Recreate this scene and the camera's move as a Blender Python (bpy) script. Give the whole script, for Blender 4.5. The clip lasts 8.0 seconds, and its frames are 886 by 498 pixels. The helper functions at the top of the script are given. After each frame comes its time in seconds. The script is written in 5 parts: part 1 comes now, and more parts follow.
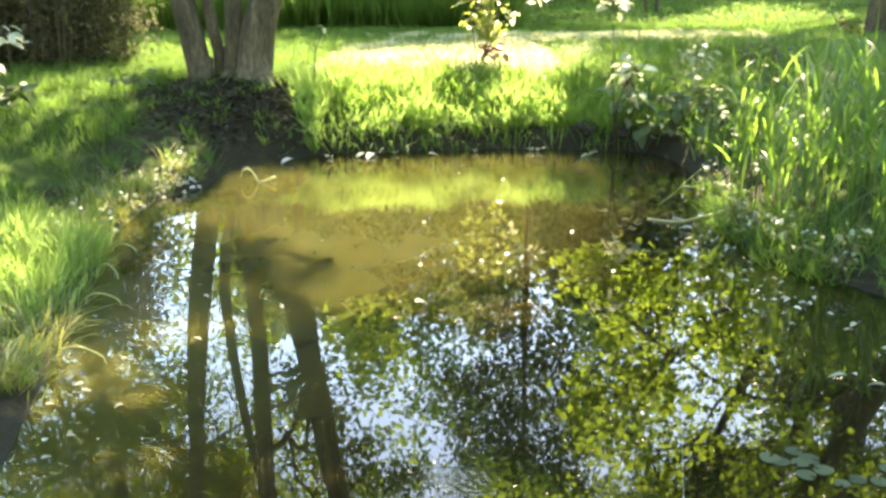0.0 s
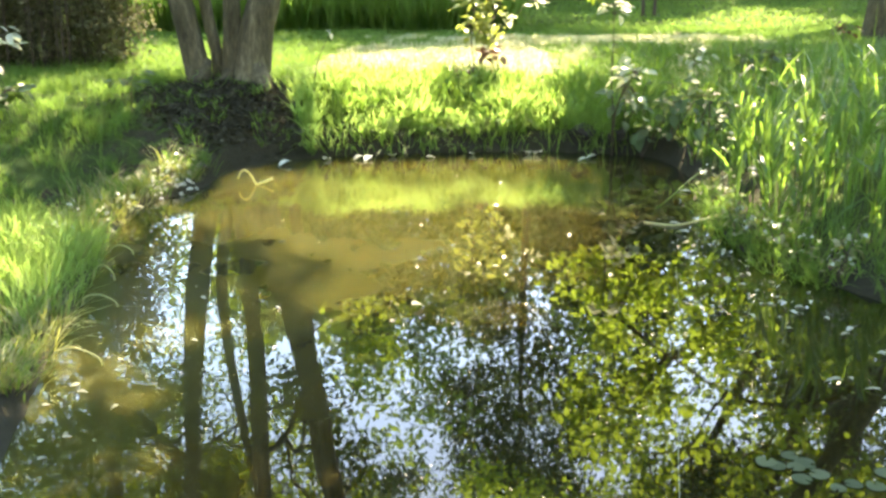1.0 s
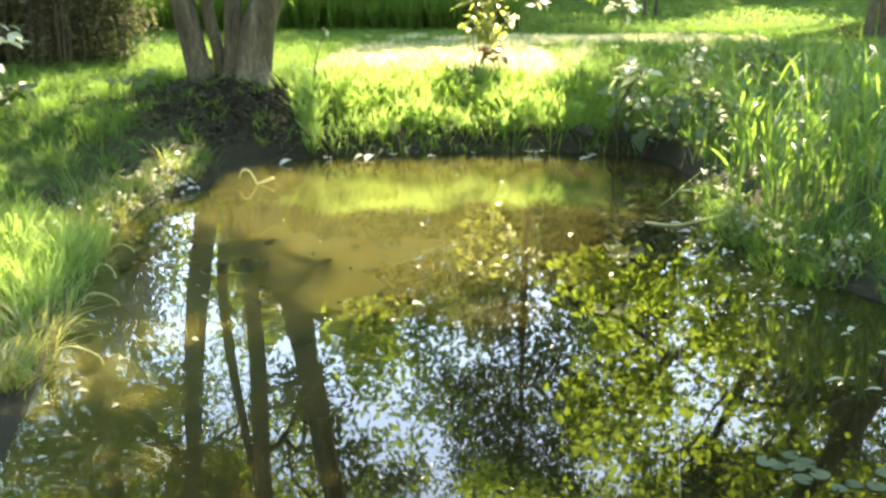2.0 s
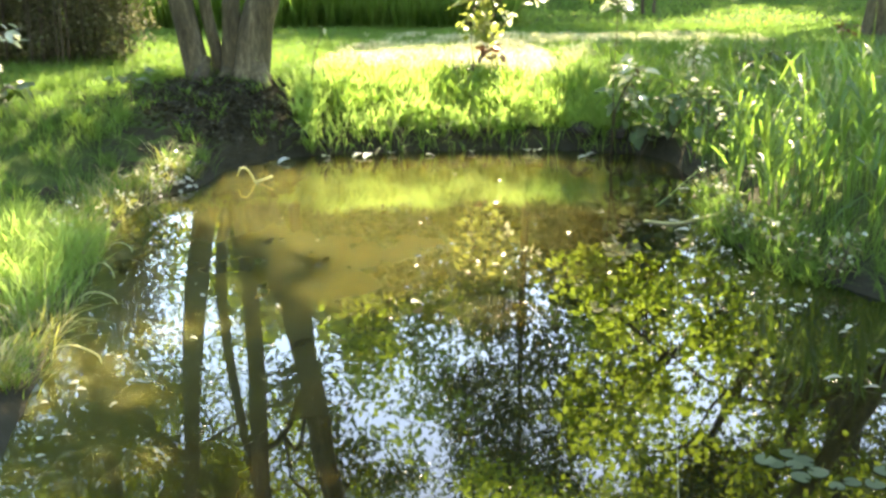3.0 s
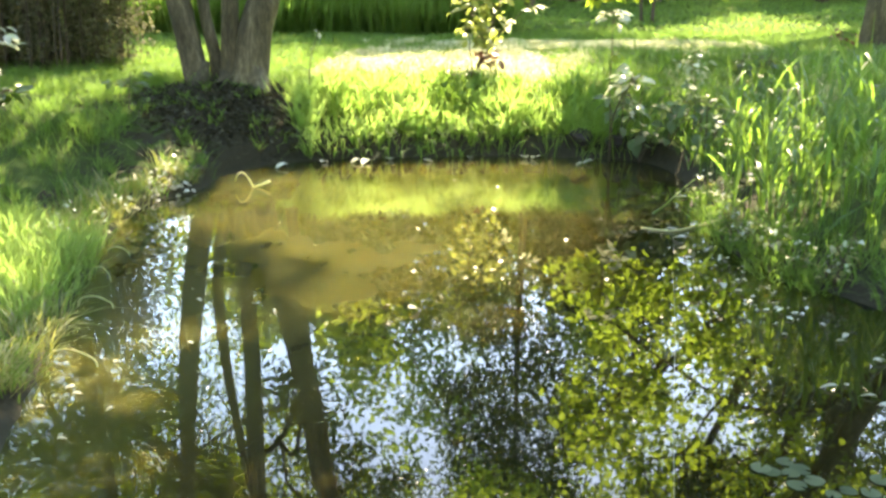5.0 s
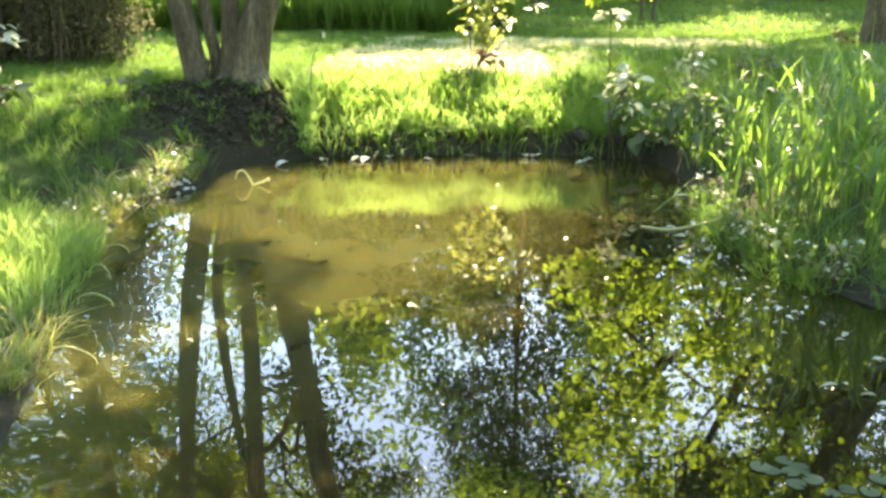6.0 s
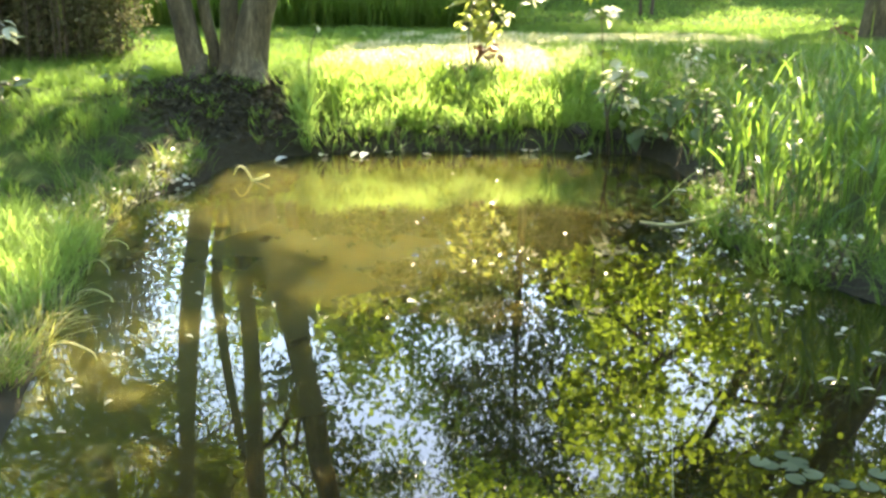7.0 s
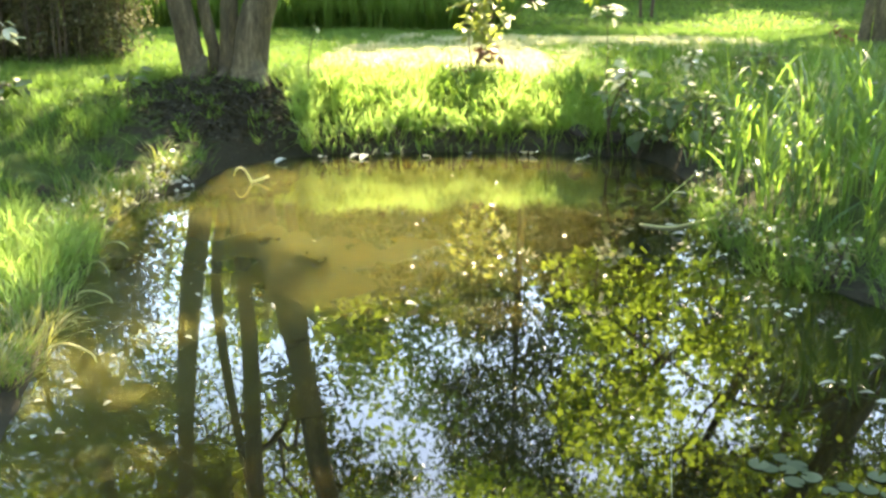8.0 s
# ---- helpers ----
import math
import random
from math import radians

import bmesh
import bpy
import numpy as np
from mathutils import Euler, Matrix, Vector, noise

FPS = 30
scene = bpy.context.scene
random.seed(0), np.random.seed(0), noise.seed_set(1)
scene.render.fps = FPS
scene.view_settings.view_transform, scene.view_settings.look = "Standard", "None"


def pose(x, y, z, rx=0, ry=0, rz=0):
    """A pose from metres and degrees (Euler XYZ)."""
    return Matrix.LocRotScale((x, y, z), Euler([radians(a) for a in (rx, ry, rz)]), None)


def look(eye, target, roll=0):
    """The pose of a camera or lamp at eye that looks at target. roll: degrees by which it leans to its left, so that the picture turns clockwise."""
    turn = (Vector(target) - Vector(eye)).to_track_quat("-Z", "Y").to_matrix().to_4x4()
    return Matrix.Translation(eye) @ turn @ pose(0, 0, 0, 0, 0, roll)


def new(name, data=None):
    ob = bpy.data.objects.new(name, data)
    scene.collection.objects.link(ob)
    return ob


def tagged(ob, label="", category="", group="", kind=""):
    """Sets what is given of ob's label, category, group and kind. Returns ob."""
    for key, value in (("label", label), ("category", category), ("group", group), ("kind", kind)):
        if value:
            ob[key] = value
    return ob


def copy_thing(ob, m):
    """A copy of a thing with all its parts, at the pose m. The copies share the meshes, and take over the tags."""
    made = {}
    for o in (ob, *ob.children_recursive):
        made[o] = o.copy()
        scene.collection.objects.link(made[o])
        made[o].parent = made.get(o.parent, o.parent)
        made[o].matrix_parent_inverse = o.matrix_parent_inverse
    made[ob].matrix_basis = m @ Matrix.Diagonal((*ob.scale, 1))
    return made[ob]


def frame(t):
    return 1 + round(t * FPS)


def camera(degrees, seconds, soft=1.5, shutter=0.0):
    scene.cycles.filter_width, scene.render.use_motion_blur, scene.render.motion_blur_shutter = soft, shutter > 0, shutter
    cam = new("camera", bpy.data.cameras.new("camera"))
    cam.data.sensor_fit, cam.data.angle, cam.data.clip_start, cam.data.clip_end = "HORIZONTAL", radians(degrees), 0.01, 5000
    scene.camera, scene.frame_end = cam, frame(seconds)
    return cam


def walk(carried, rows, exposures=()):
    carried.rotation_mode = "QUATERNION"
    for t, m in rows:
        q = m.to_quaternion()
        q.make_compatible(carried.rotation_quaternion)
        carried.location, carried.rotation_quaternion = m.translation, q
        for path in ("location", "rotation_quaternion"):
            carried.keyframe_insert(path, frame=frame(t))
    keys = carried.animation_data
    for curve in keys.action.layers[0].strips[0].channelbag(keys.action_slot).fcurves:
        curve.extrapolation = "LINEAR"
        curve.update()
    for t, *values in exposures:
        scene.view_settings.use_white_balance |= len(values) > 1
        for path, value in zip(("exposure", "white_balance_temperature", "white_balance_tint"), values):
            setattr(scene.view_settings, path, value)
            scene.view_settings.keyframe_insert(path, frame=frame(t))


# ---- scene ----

# camera: hand-held on the near bank, turning a little on the spot
EYE = (0.0, 0.0, 2.0)
cam = camera(46, 8.0, soft=2.9)
TURNS = [  # seconds, tilt, yaw, roll
    (0.0, -16.187, 0.348, -0.656), (0.5, -16.111, 0.262, -0.488), (1.0, -16.04, 0.186, -0.354),
    (1.5, -16.039, 0.271, -0.281), (3.0, -16.158, 0.14, -0.296), (3.5, -16.094, 0.128, -0.23),
    (4.0, -16.0, 0.0, 0.0), (4.5, -15.823, -0.004, 0.045), (6.0, -15.927, -0.02, 0.212),
    (6.5, -16.064, -0.012, 0.115), (7.0, -16.167, -0.057, 0.144), (7.5, -16.151, -0.103, 0.138),
    (8.0, -16.063, -0.092, 0.3)]
walk(cam, [(t, pose(*EYE, 90 + tilt, 0, yaw) @ pose(0, 0, 0, 0, 0, roll)) for t, tilt, yaw, roll in TURNS],
     exposures=[(0.0, 3.5, 8000, 10), (8.0, 3.5, 8000, 10)])

# light: sun ahead, beyond the trees, and a clear sky
SUN_EL, SUN_AZ = 48.0, 12.0          # degrees; azimuth to the right of +y
SUN = Vector((math.sin(radians(SUN_AZ)) * math.cos(radians(SUN_EL)),
              math.cos(radians(SUN_AZ)) * math.cos(radians(SUN_EL)), math.sin(radians(SUN_EL))))
world = bpy.data.worlds.new("sky")
scene.world = world
world.use_nodes = True
wn = world.node_tree.nodes
sky = wn.new("ShaderNodeTexSky")
sky.sky_type, sky.sun_disc = "NISHITA", False
sky.sun_elevation, sky.sun_rotation = radians(SUN_EL), radians(SUN_AZ)
sky.dust_density, sky.air_density, sky.ozone_density = 0.3, 1.0, 2.2
world.node_tree.links.new(sky.outputs["Color"], wn["Background"].inputs["Color"])
wn["Background"].inputs["Strength"].default_value = 0.15
lamp = bpy.data.lights.new("sun", "SUN")
lamp.energy, lamp.angle, lamp.color = 3.6, radians(0.53), (1.0, 0.92, 0.76)
sun = new("sun", lamp)
sun.matrix_world = look(SUN * 60, (0, 0, 0))



# ---- materials ----
class Nodes:
    """A node material under construction."""

    def __init__(self, name):
        self.m = bpy.data.materials.new(name)
        self.m.use_nodes = True
        self.t = self.m.node_tree
        self.bsdf = self.t.nodes["Principled BSDF"]
        self.out = self.t.nodes["Material Output"]

    def add(self, kind, **values):
        n = self.t.nodes.new(kind)
        for key, value in values.items():
            n.inputs[key.replace("_", " ")].default_value = value
        return n

    def link(self, a, b):
        self.t.links.new(a, b)

    def coords(self, scale=(1, 1, 1)):
        c = self.t.nodes.new("ShaderNodeTexCoord")
        m = self.t.nodes.new("ShaderNodeMapping")
        m.inputs["Scale"].default_value = scale
        self.link(c.outputs["Object"], m.inputs["Vector"])
        return m.outputs["Vector"]

    def noise(self, scale, detail=4.0, rough=0.55, vec=None, stretch=(1, 1, 1)):
        n = self.add("ShaderNodeTexNoise", Scale=scale, Detail=detail, Roughness=rough)
        self.link(vec if vec is not None else self.coords(stretch), n.inputs["Vector"])
        return n.outputs["Fac"]

    def ramp(self, fac, stops):
        r = self.t.nodes.new("ShaderNodeValToRGB")
        els = r.color_ramp.elements
        while len(els) < len(stops):
            els.new(0.5)
        for e, (p, c) in zip(els, stops):
            e.position, e.color = p, (*c, 1.0)
        self.link(fac, r.inputs["Fac"])
        return r.outputs["Color"]

    def mix(self, fac, a, b, mode="MIX"):
        n = self.t.nodes.new("ShaderNodeMix")
        n.data_type, n.blend_type = "RGBA", mode
        for sock, v in ((n.inputs[0], fac), (n.inputs[6], a), (n.inputs[7], b)):
            if isinstance(v, (int, float)):
                sock.default_value = v
            elif isinstance(v, tuple):
                sock.default_value = (*v, 1.0)
            else:
                self.link(v, sock)
        return n.outputs[2]

    def bump(self, height, strength, distance):
        b = self.add("ShaderNodeBump", Strength=strength, Distance=distance)
        self.link(height, b.inputs["Height"])
        return b.outputs["Normal"]


def leaf_material(name, stops, through_colour, share=0.45, rough=0.4, spec=0.5):
    """Thin leaves: coloured by leaf, shiny on the skin, letting light through."""
    k = Nodes(name)
    geo = k.t.nodes.new("ShaderNodeNewGeometry")
    info = k.t.nodes.new("ShaderNodeObjectInfo")
    both = k.add("ShaderNodeMath")
    k.link(geo.outputs["Random Per Island"], both.inputs[0])
    k.link(info.outputs["Random"], both.inputs[1])
    part_of = k.add("ShaderNodeMath")
    part_of.operation = "FRACT"
    k.link(both.outputs[0], part_of.inputs[0])
    col = k.ramp(part_of.outputs[0], stops)
    grain = k.noise(3.0, 3)
    col = k.mix(grain, k.mix(0.35, col, (0.02, 0.03, 0.01)), col)
    k.link(col, k.bsdf.inputs["Base Color"])
    k.bsdf.inputs["Roughness"].default_value = rough
    k.bsdf.inputs["Specular IOR Level"].default_value = spec
    tr = k.add("ShaderNodeBsdfTranslucent")
    k.link(k.mix(0.75, col, through_colour), tr.inputs["Color"])
    mx = k.t.nodes.new("ShaderNodeMixShader")
    mx.inputs[0].default_value = share
    k.link(k.bsdf.outputs[0], mx.inputs[1])
    k.link(tr.outputs[0], mx.inputs[2])
    k.link(mx.outputs[0], k.out.inputs["Surface"])
    return k.m


def plain_material(name, stops, scale=8.0, rough=0.7, bump=0.4, depth=0.01, stretch=(1, 1, 1), spec=0.3):
    """A rough natural surface: two scales of colour noise and a relief."""
    k = Nodes(name)
    vec = k.coords(stretch)
    big, small = k.noise(scale, 5, 0.6, vec), k.noise(scale * 6, 6, 0.65, vec)
    mixed = k.add("ShaderNodeMath")
    mixed.operation = "MULTIPLY_ADD"
    mixed.inputs[1].default_value, mixed.inputs[2].default_value = 0.45, 0.0
    k.link(small, mixed.inputs[0])
    both = k.add("ShaderNodeMath")
    both.operation = "MULTIPLY_ADD"
    both.inputs[1].default_value = 0.6
    k.link(big, both.inputs[0])
    k.link(mixed.outputs[0], both.inputs[2])
    k.link(k.ramp(both.outputs[0], stops), k.bsdf.inputs["Base Color"])
    k.bsdf.inputs["Roughness"].default_value = rough
    k.bsdf.inputs["Specular IOR Level"].default_value = spec
    k.link(k.bump(both.outputs[0], bump, depth), k.bsdf.inputs["Normal"])
    return k.m


def water_material():
    """Still, silty pond water: clear gloss over an olive-brown murky cloud, with faint ripples."""
    k = Nodes("pond_water")
    cloud = k.noise(0.55, 4, 0.5)
    fine = k.noise(2.2, 3, 0.5)
    col = k.mix(cloud, (0.024, 0.0222, 0.0045), (0.112, 0.110, 0.029))
    # murk with sunlight in its colour along far shore and low bank; darker elsewhere
    sep = k.t.nodes.new("ShaderNodeSeparateXYZ")
    k.link(k.coords(), sep.inputs[0])
    lean = k.add("ShaderNodeMath")
    lean.operation = "MULTIPLY_ADD"
    lean.inputs[1].default_value = -2.0
    k.link(sep.outputs["X"], lean.inputs[0])
    k.link(sep.outputs["Y"], lean.inputs[2])
    edge = k.add("ShaderNodeMath")
    edge.operation = "MULTIPLY_ADD"
    edge.inputs[1].default_value = 2.6
    k.link(k.noise(0.9, 3, 0.55), edge.inputs[0])
    k.link(lean.outputs[0], edge.inputs[2])
    lit_silt = k.t.nodes.new("ShaderNodeMapRange")
    lit_silt.interpolation_type = "SMOOTHSTEP"
    lit_silt.inputs["From Min"].default_value, lit_silt.inputs["From Max"].default_value = 5.5, 9.8
    k.link(edge.outputs[0], lit_silt.inputs["Value"])
    col = k.mix(lit_silt.outputs[0], (0.0130, 0.0112, 0.0038), col)
    col = k.mix(fine, k.mix(0.4, col, (0.008, 0.007, 0.003)), col)
    streak = k.noise(3.2, 4, 0.6, stretch=(1.6, 0.45, 1.0))
    col = k.mix(streak, k.mix(0.55, col, (0.012, 0.010, 0.004)), col)
    k.link(col, k.bsdf.inputs["Base Color"])
    k.bsdf.inputs["Roughness"].default_value = 0.015
    k.bsdf.inputs["IOR"].default_value = 1.44
    k.bsdf.inputs["Subsurface Weight"].default_value = 1.0
    k.bsdf.inputs["Subsurface Radius"].default_value = (1.0, 0.8, 0.4)
    k.bsdf.inputs["Subsurface Scale"].default_value = 0.6
    wave, little = k.noise(1.6, 2, 0.5, stretch=(1.0, 1.3, 1.0)), k.noise(7.0, 2, 0.5)
    n1 = k.bump(wave, 1.0, 0.0004)
    b = k.add("ShaderNodeBump", Strength=1.0, Distance=0.00007)
    k.link(little, b.inputs["Height"])
    k.link(n1, b.inputs["Normal"])
    k.link(b.outputs["Normal"], k.bsdf.inputs["Normal"])
    return k.m


def ground_material():
    """Lawn soil: green turf on the flat, dark damp earth on the steep banks."""
    k = Nodes("turf")
    geo = k.t.nodes.new("ShaderNodeNewGeometry")
    sep = k.t.nodes.new("ShaderNodeSeparateXYZ")
    k.link(geo.outputs["True Normal"], sep.inputs[0])
    big, small = k.noise(0.7, 4), k.noise(22.0, 6, 0.7)
    turf = k.mix(big, (0.045, 0.085, 0.018), (0.085, 0.125, 0.03))
    turf = k.mix(small, k.mix(0.6, turf, (0.03, 0.04, 0.012)), turf)
    earth = k.mix(small, (0.025, 0.023, 0.014), (0.060, 0.055, 0.035))
    flat = k.t.nodes.new("ShaderNodeMapRange")
    flat.inputs["From Min"].default_value, flat.inputs["From Max"].default_value = 0.72, 0.9
    k.link(sep.outputs["Z"], flat.inputs["Value"])
    foot = k.t.nodes.new("ShaderNodeVectorMath")
    foot.operation = "DISTANCE"
    foot.inputs[1].default_value = (-2.15, 10.65, 0.4)
    k.link(k.coords(), foot.inputs[0])
    bare = k.t.nodes.new("ShaderNodeMapRange")
    bare.inputs["From Min"].default_value, bare.inputs["From Max"].default_value = 0.75, 1.2
    k.link(foot.outputs["Value"], bare.inputs["Value"])
    turf = k.mix(bare.outputs[0], earth, turf)
    wet = k.t.nodes.new("ShaderNodeMapRange")
    wet.inputs["From Min"].default_value, wet.inputs["From Max"].default_value = 0.06, 0.16
    place = k.t.nodes.new("ShaderNodeSeparateXYZ")
    k.link(k.coords(), place.inputs[0])
    k.link(place.outputs["Z"], wet.inputs["Value"])
    turf = k.mix(wet.outputs[0], earth, turf)
    k.link(k.mix(flat.outputs[0], earth, turf), k.bsdf.inputs["Base Color"])
    k.bsdf.inputs["Specular IOR Level"].default_value = 0.1
    k.bsdf.inputs["Roughness"].default_value = 0.9
    k.link(k.bump(small, 1.0, 0.05), k.bsdf.inputs["Normal"])
    return k.m


SPRING = leaf_material("spring_leaf", [(0.0, (0.10, 0.14, 0.05)), (0.6, (0.17, 0.20, 0.09)), (1.0, (0.24, 0.28, 0.10))], (0.5, 0.58, 0.1), 0.5, 0.35, 0.5)
THICK = leaf_material("dull_leaf", [(0.0, (0.06, 0.06, 0.028)), (0.6, (0.11, 0.108, 0.054)), (1.0, (0.20, 0.19, 0.11))], (0.22, 0.23, 0.10), 0.35, 0.7, 0.2)
# sun glare put into the leaf colour; withered weeds take its paleness too
PALE_GLARE = leaf_material("pale_glare_leaf", [(0.0, (0.30, 0.36, 0.20)), (0.6, (0.50, 0.54, 0.40)), (1.0, (0.66, 0.68, 0.58))], (0.6, 0.62, 0.4), 0.45, 0.25, 0.7)
WINE = leaf_material("wine_leaf", [(0.0, (0.05, 0.018, 0.014)), (0.6, (0.09, 0.035, 0.022)), (1.0, (0.14, 0.07, 0.035))], (0.16, 0.07, 0.03), 0.3)
DULL = leaf_material("broad_leaf", [(0.0, (0.07, 0.11, 0.045)), (0.6, (0.11, 0.155, 0.075)), (1.0, (0.17, 0.21, 0.12))], (0.2, 0.3, 0.08), 0.3, 0.6, 0.2)
PETAL = leaf_material("bleached_leaf", [(0.0, (0.22, 0.20, 0.13)), (0.6, (0.38, 0.36, 0.26)), (1.0, (0.58, 0.56, 0.47))], (0.4, 0.38, 0.22), 0.2, 0.55, 0.3)
BLEACHED = leaf_material("white_dead_leaf", [(0.0, (0.45, 0.43, 0.34)), (0.6, (0.62, 0.60, 0.52)), (1.0, (0.78, 0.77, 0.7))], (0.6, 0.58, 0.45), 0.25, 0.5, 0.4)
PAD = leaf_material("lily_pad", [(0.0, (0.036, 0.055, 0.024)), (0.6, (0.06, 0.08, 0.036)), (1.0, (0.09, 0.11, 0.055))], (0.08, 0.12, 0.03), 0.1, 0.6, 0.15)
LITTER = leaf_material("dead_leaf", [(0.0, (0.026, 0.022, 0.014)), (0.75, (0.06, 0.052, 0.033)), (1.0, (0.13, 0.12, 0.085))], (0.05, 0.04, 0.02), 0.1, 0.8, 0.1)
STALK = plain_material("pale_stalk", [(0.3, (0.36, 0.35, 0.13)), (0.7, (0.60, 0.57, 0.27))], 20.0, 0.6, 0.3, 0.002)
DARK_LUMP = plain_material("dark_lump", [(0.3, (0.014, 0.011, 0.009)), (0.7, (0.05, 0.042, 0.034))], 8.0, 0.8, 0.7, 0.01)
LINE = plain_material("nylon_line", [(0.3, (0.26, 0.26, 0.22)), (0.7, (0.36, 0.36, 0.3))], 30.0, 0.3, 0.1, 0.001, spec=0.5)
WATER, TURF = water_material(), ground_material()
BARK = plain_material("grey_bark", [(0.36, (0.026, 0.022, 0.012)), (0.52, (0.082, 0.068, 0.038)), (0.68, (0.20, 0.17, 0.10))],
                      7.0, 0.85, 1.0, 0.04, (1, 1, 0.22))
TWIG = plain_material("dark_twig_bark", [(0.3, (0.04, 0.03, 0.02)), (0.7, (0.11, 0.085, 0.055))], 14.0, 0.8, 0.5, 0.004)
ALDER = leaf_material("alder_leaf", [(0.0, (0.030, 0.070, 0.012)), (0.6, (0.055, 0.110, 0.018)), (1.0, (0.10, 0.15, 0.03))], (0.30, 0.42, 0.02), 0.55)
LIGHT = leaf_material("young_leaf", [(0.0, (0.05, 0.11, 0.015)), (0.6, (0.08, 0.15, 0.02)), (1.0, (0.14, 0.19, 0.035))], (0.47, 0.64, 0.07), 0.72)
DARK = leaf_material("wood_leaf", [(0.0, (0.022, 0.045, 0.014)), (0.6, (0.035, 0.070, 0.018)), (1.0, (0.07, 0.11, 0.03))], (0.17, 0.26, 0.05), 0.45)
GRASS = leaf_material("grass_blade", [(0.0, (0.045, 0.10, 0.014)), (0.6, (0.075, 0.15, 0.02)), (1.0, (0.16, 0.20, 0.05))], (0.26, 0.44, 0.075), 0.5, 0.6, 0.25)
# brighter copy of the grass blade, sunlight of bank and tufts in its colour
SUNLIT_GRASS = leaf_material("sunlit_grass_blade", [(0.0, (0.05, 0.12, 0.014)), (0.6, (0.085, 0.17, 0.02)), (1.0, (0.15, 0.21, 0.045))], (0.50, 0.72, 0.18), 0.6, 0.5, 0.3)
REED = leaf_material("reed_blade", [(0.0, (0.012, 0.034, 0.010)), (0.45, (0.028, 0.072, 0.016)), (0.8, (0.07, 0.15, 0.028)), (1.0, (0.20, 0.25, 0.09))], (0.30, 0.50, 0.07), 0.45, 0.35, 0.5)
PALE_GRASS = leaf_material("pale_grass_blade", [(0.0, (0.52, 0.50, 0.28)), (0.6, (0.64, 0.62, 0.40)), (1.0, (0.74, 0.72, 0.5))], (0.8, 0.72, 0.4), 0.45, 0.6)
STRAW = leaf_material("dry_blade", [(0.0, (0.09, 0.13, 0.03)), (0.5, (0.20, 0.21, 0.07)), (1.0, (0.36, 0.33, 0.17))], (0.4, 0.42, 0.08), 0.35, 0.5)


# ---- mesh helpers ----
def mesh_from(name, verts, faces):
    """A mesh from an array of places and arrays of faces (each an array of n x corners)."""
    verts = np.asarray(verts, float).reshape(-1, 3)
    me = bpy.data.meshes.new(name)
    me.vertices.add(len(verts))
    me.vertices.foreach_set("co", verts.ravel())
    loops = np.concatenate([np.asarray(f).ravel() for f in faces])
    counts = np.concatenate([np.full(len(f), np.asarray(f).shape[1]) for f in faces])
    me.loops.add(len(loops))
    me.loops.foreach_set("vertex_index", loops.astype(np.int32))
    me.polygons.add(len(counts))
    me.polygons.foreach_set("loop_start", np.concatenate([[0], np.cumsum(counts)[:-1]]).astype(np.int32))
    me.update(calc_edges=True)
    return me


def part(name, me, material, parent=None, label="", smooth=False):
    """Links a mesh or bmesh as one object, under parent where one is given."""
    if isinstance(me, bmesh.types.BMesh):
        b, me = me, bpy.data.meshes.new(name)
        b.to_mesh(me)
        b.free()
    if not me.materials:
        me.materials.append(material)
    if smooth:
        me.polygons.foreach_set("use_smooth", np.ones(len(me.polygons), bool))
    ob = new(name, me)
    ob.parent = parent
    if label:
        tagged(ob, label)
    return ob


def holder(name, at, label, category, group=""):
    e = new(name)
    e.location = at
    e.empty_display_size = 0.1
    return tagged(e, label, category, group)


def tube_arrays(points, radii, sides=8, wobble=0.0, seed=0):
    """Places and faces of a tapering round limb along points."""
    p = np.asarray(points, float)
    r = np.broadcast_to(np.asarray(radii, float), (len(p),))
    d = np.gradient(p, axis=0)
    d /= np.linalg.norm(d, axis=1)[:, None] + 1e-9
    ref = np.array([1.0, 0.0, 0.0]) if abs(d[0][0]) < 0.8 else np.array([0.0, 1.0, 0.0])
    u = np.cross(d, ref)
    u /= np.linalg.norm(u, axis=1)[:, None]
    v = np.cross(d, u)
    a = np.linspace(0, 2 * np.pi, sides, endpoint=False)
    rr = r[:, None] * np.ones(sides)
    if wobble:
        rng = np.random.default_rng(seed)
        ph = rng.uniform(0, 6.28, 3)
        s = np.linspace(0, len(p) * 0.35, len(p))[:, None]
        rr = rr * (1 + wobble * (np.sin(2 * a + ph[0] + s) + 0.6 * np.sin(3 * a + ph[1] - 1.3 * s) + 0.4 * np.sin(5 * a + ph[2] + 2 * s)))
    verts = p[:, None] + rr[..., None] * (np.cos(a)[None, :, None] * u[:, None] + np.sin(a)[None, :, None] * v[:, None])
    n = len(p)
    i, j = np.meshgrid(np.arange(n - 1), np.arange(sides), indexing="ij")
    k = (j + 1) % sides
    quads = np.stack([i * sides + j, i * sides + k, (i + 1) * sides + k, (i + 1) * sides + j], -1).reshape(-1, 4)
    caps = np.stack([np.arange(sides)[::-1], (n - 1) * sides + np.arange(sides)])
    return verts.reshape(-1, 3), quads, caps


def tubes(name, limbs, sides=6):
    """One mesh of many limbs: each a list of points and of radii."""
    vs, qs, cs, off = [], [], [], 0
    for pts, rad in limbs:
        v, q, c = tube_arrays(pts, rad, sides)
        vs.append(v), qs.append(q + off), cs.append(c + off)
        off += len(v)
    return mesh_from(name, np.concatenate(vs), [np.concatenate(qs), np.concatenate(cs)])


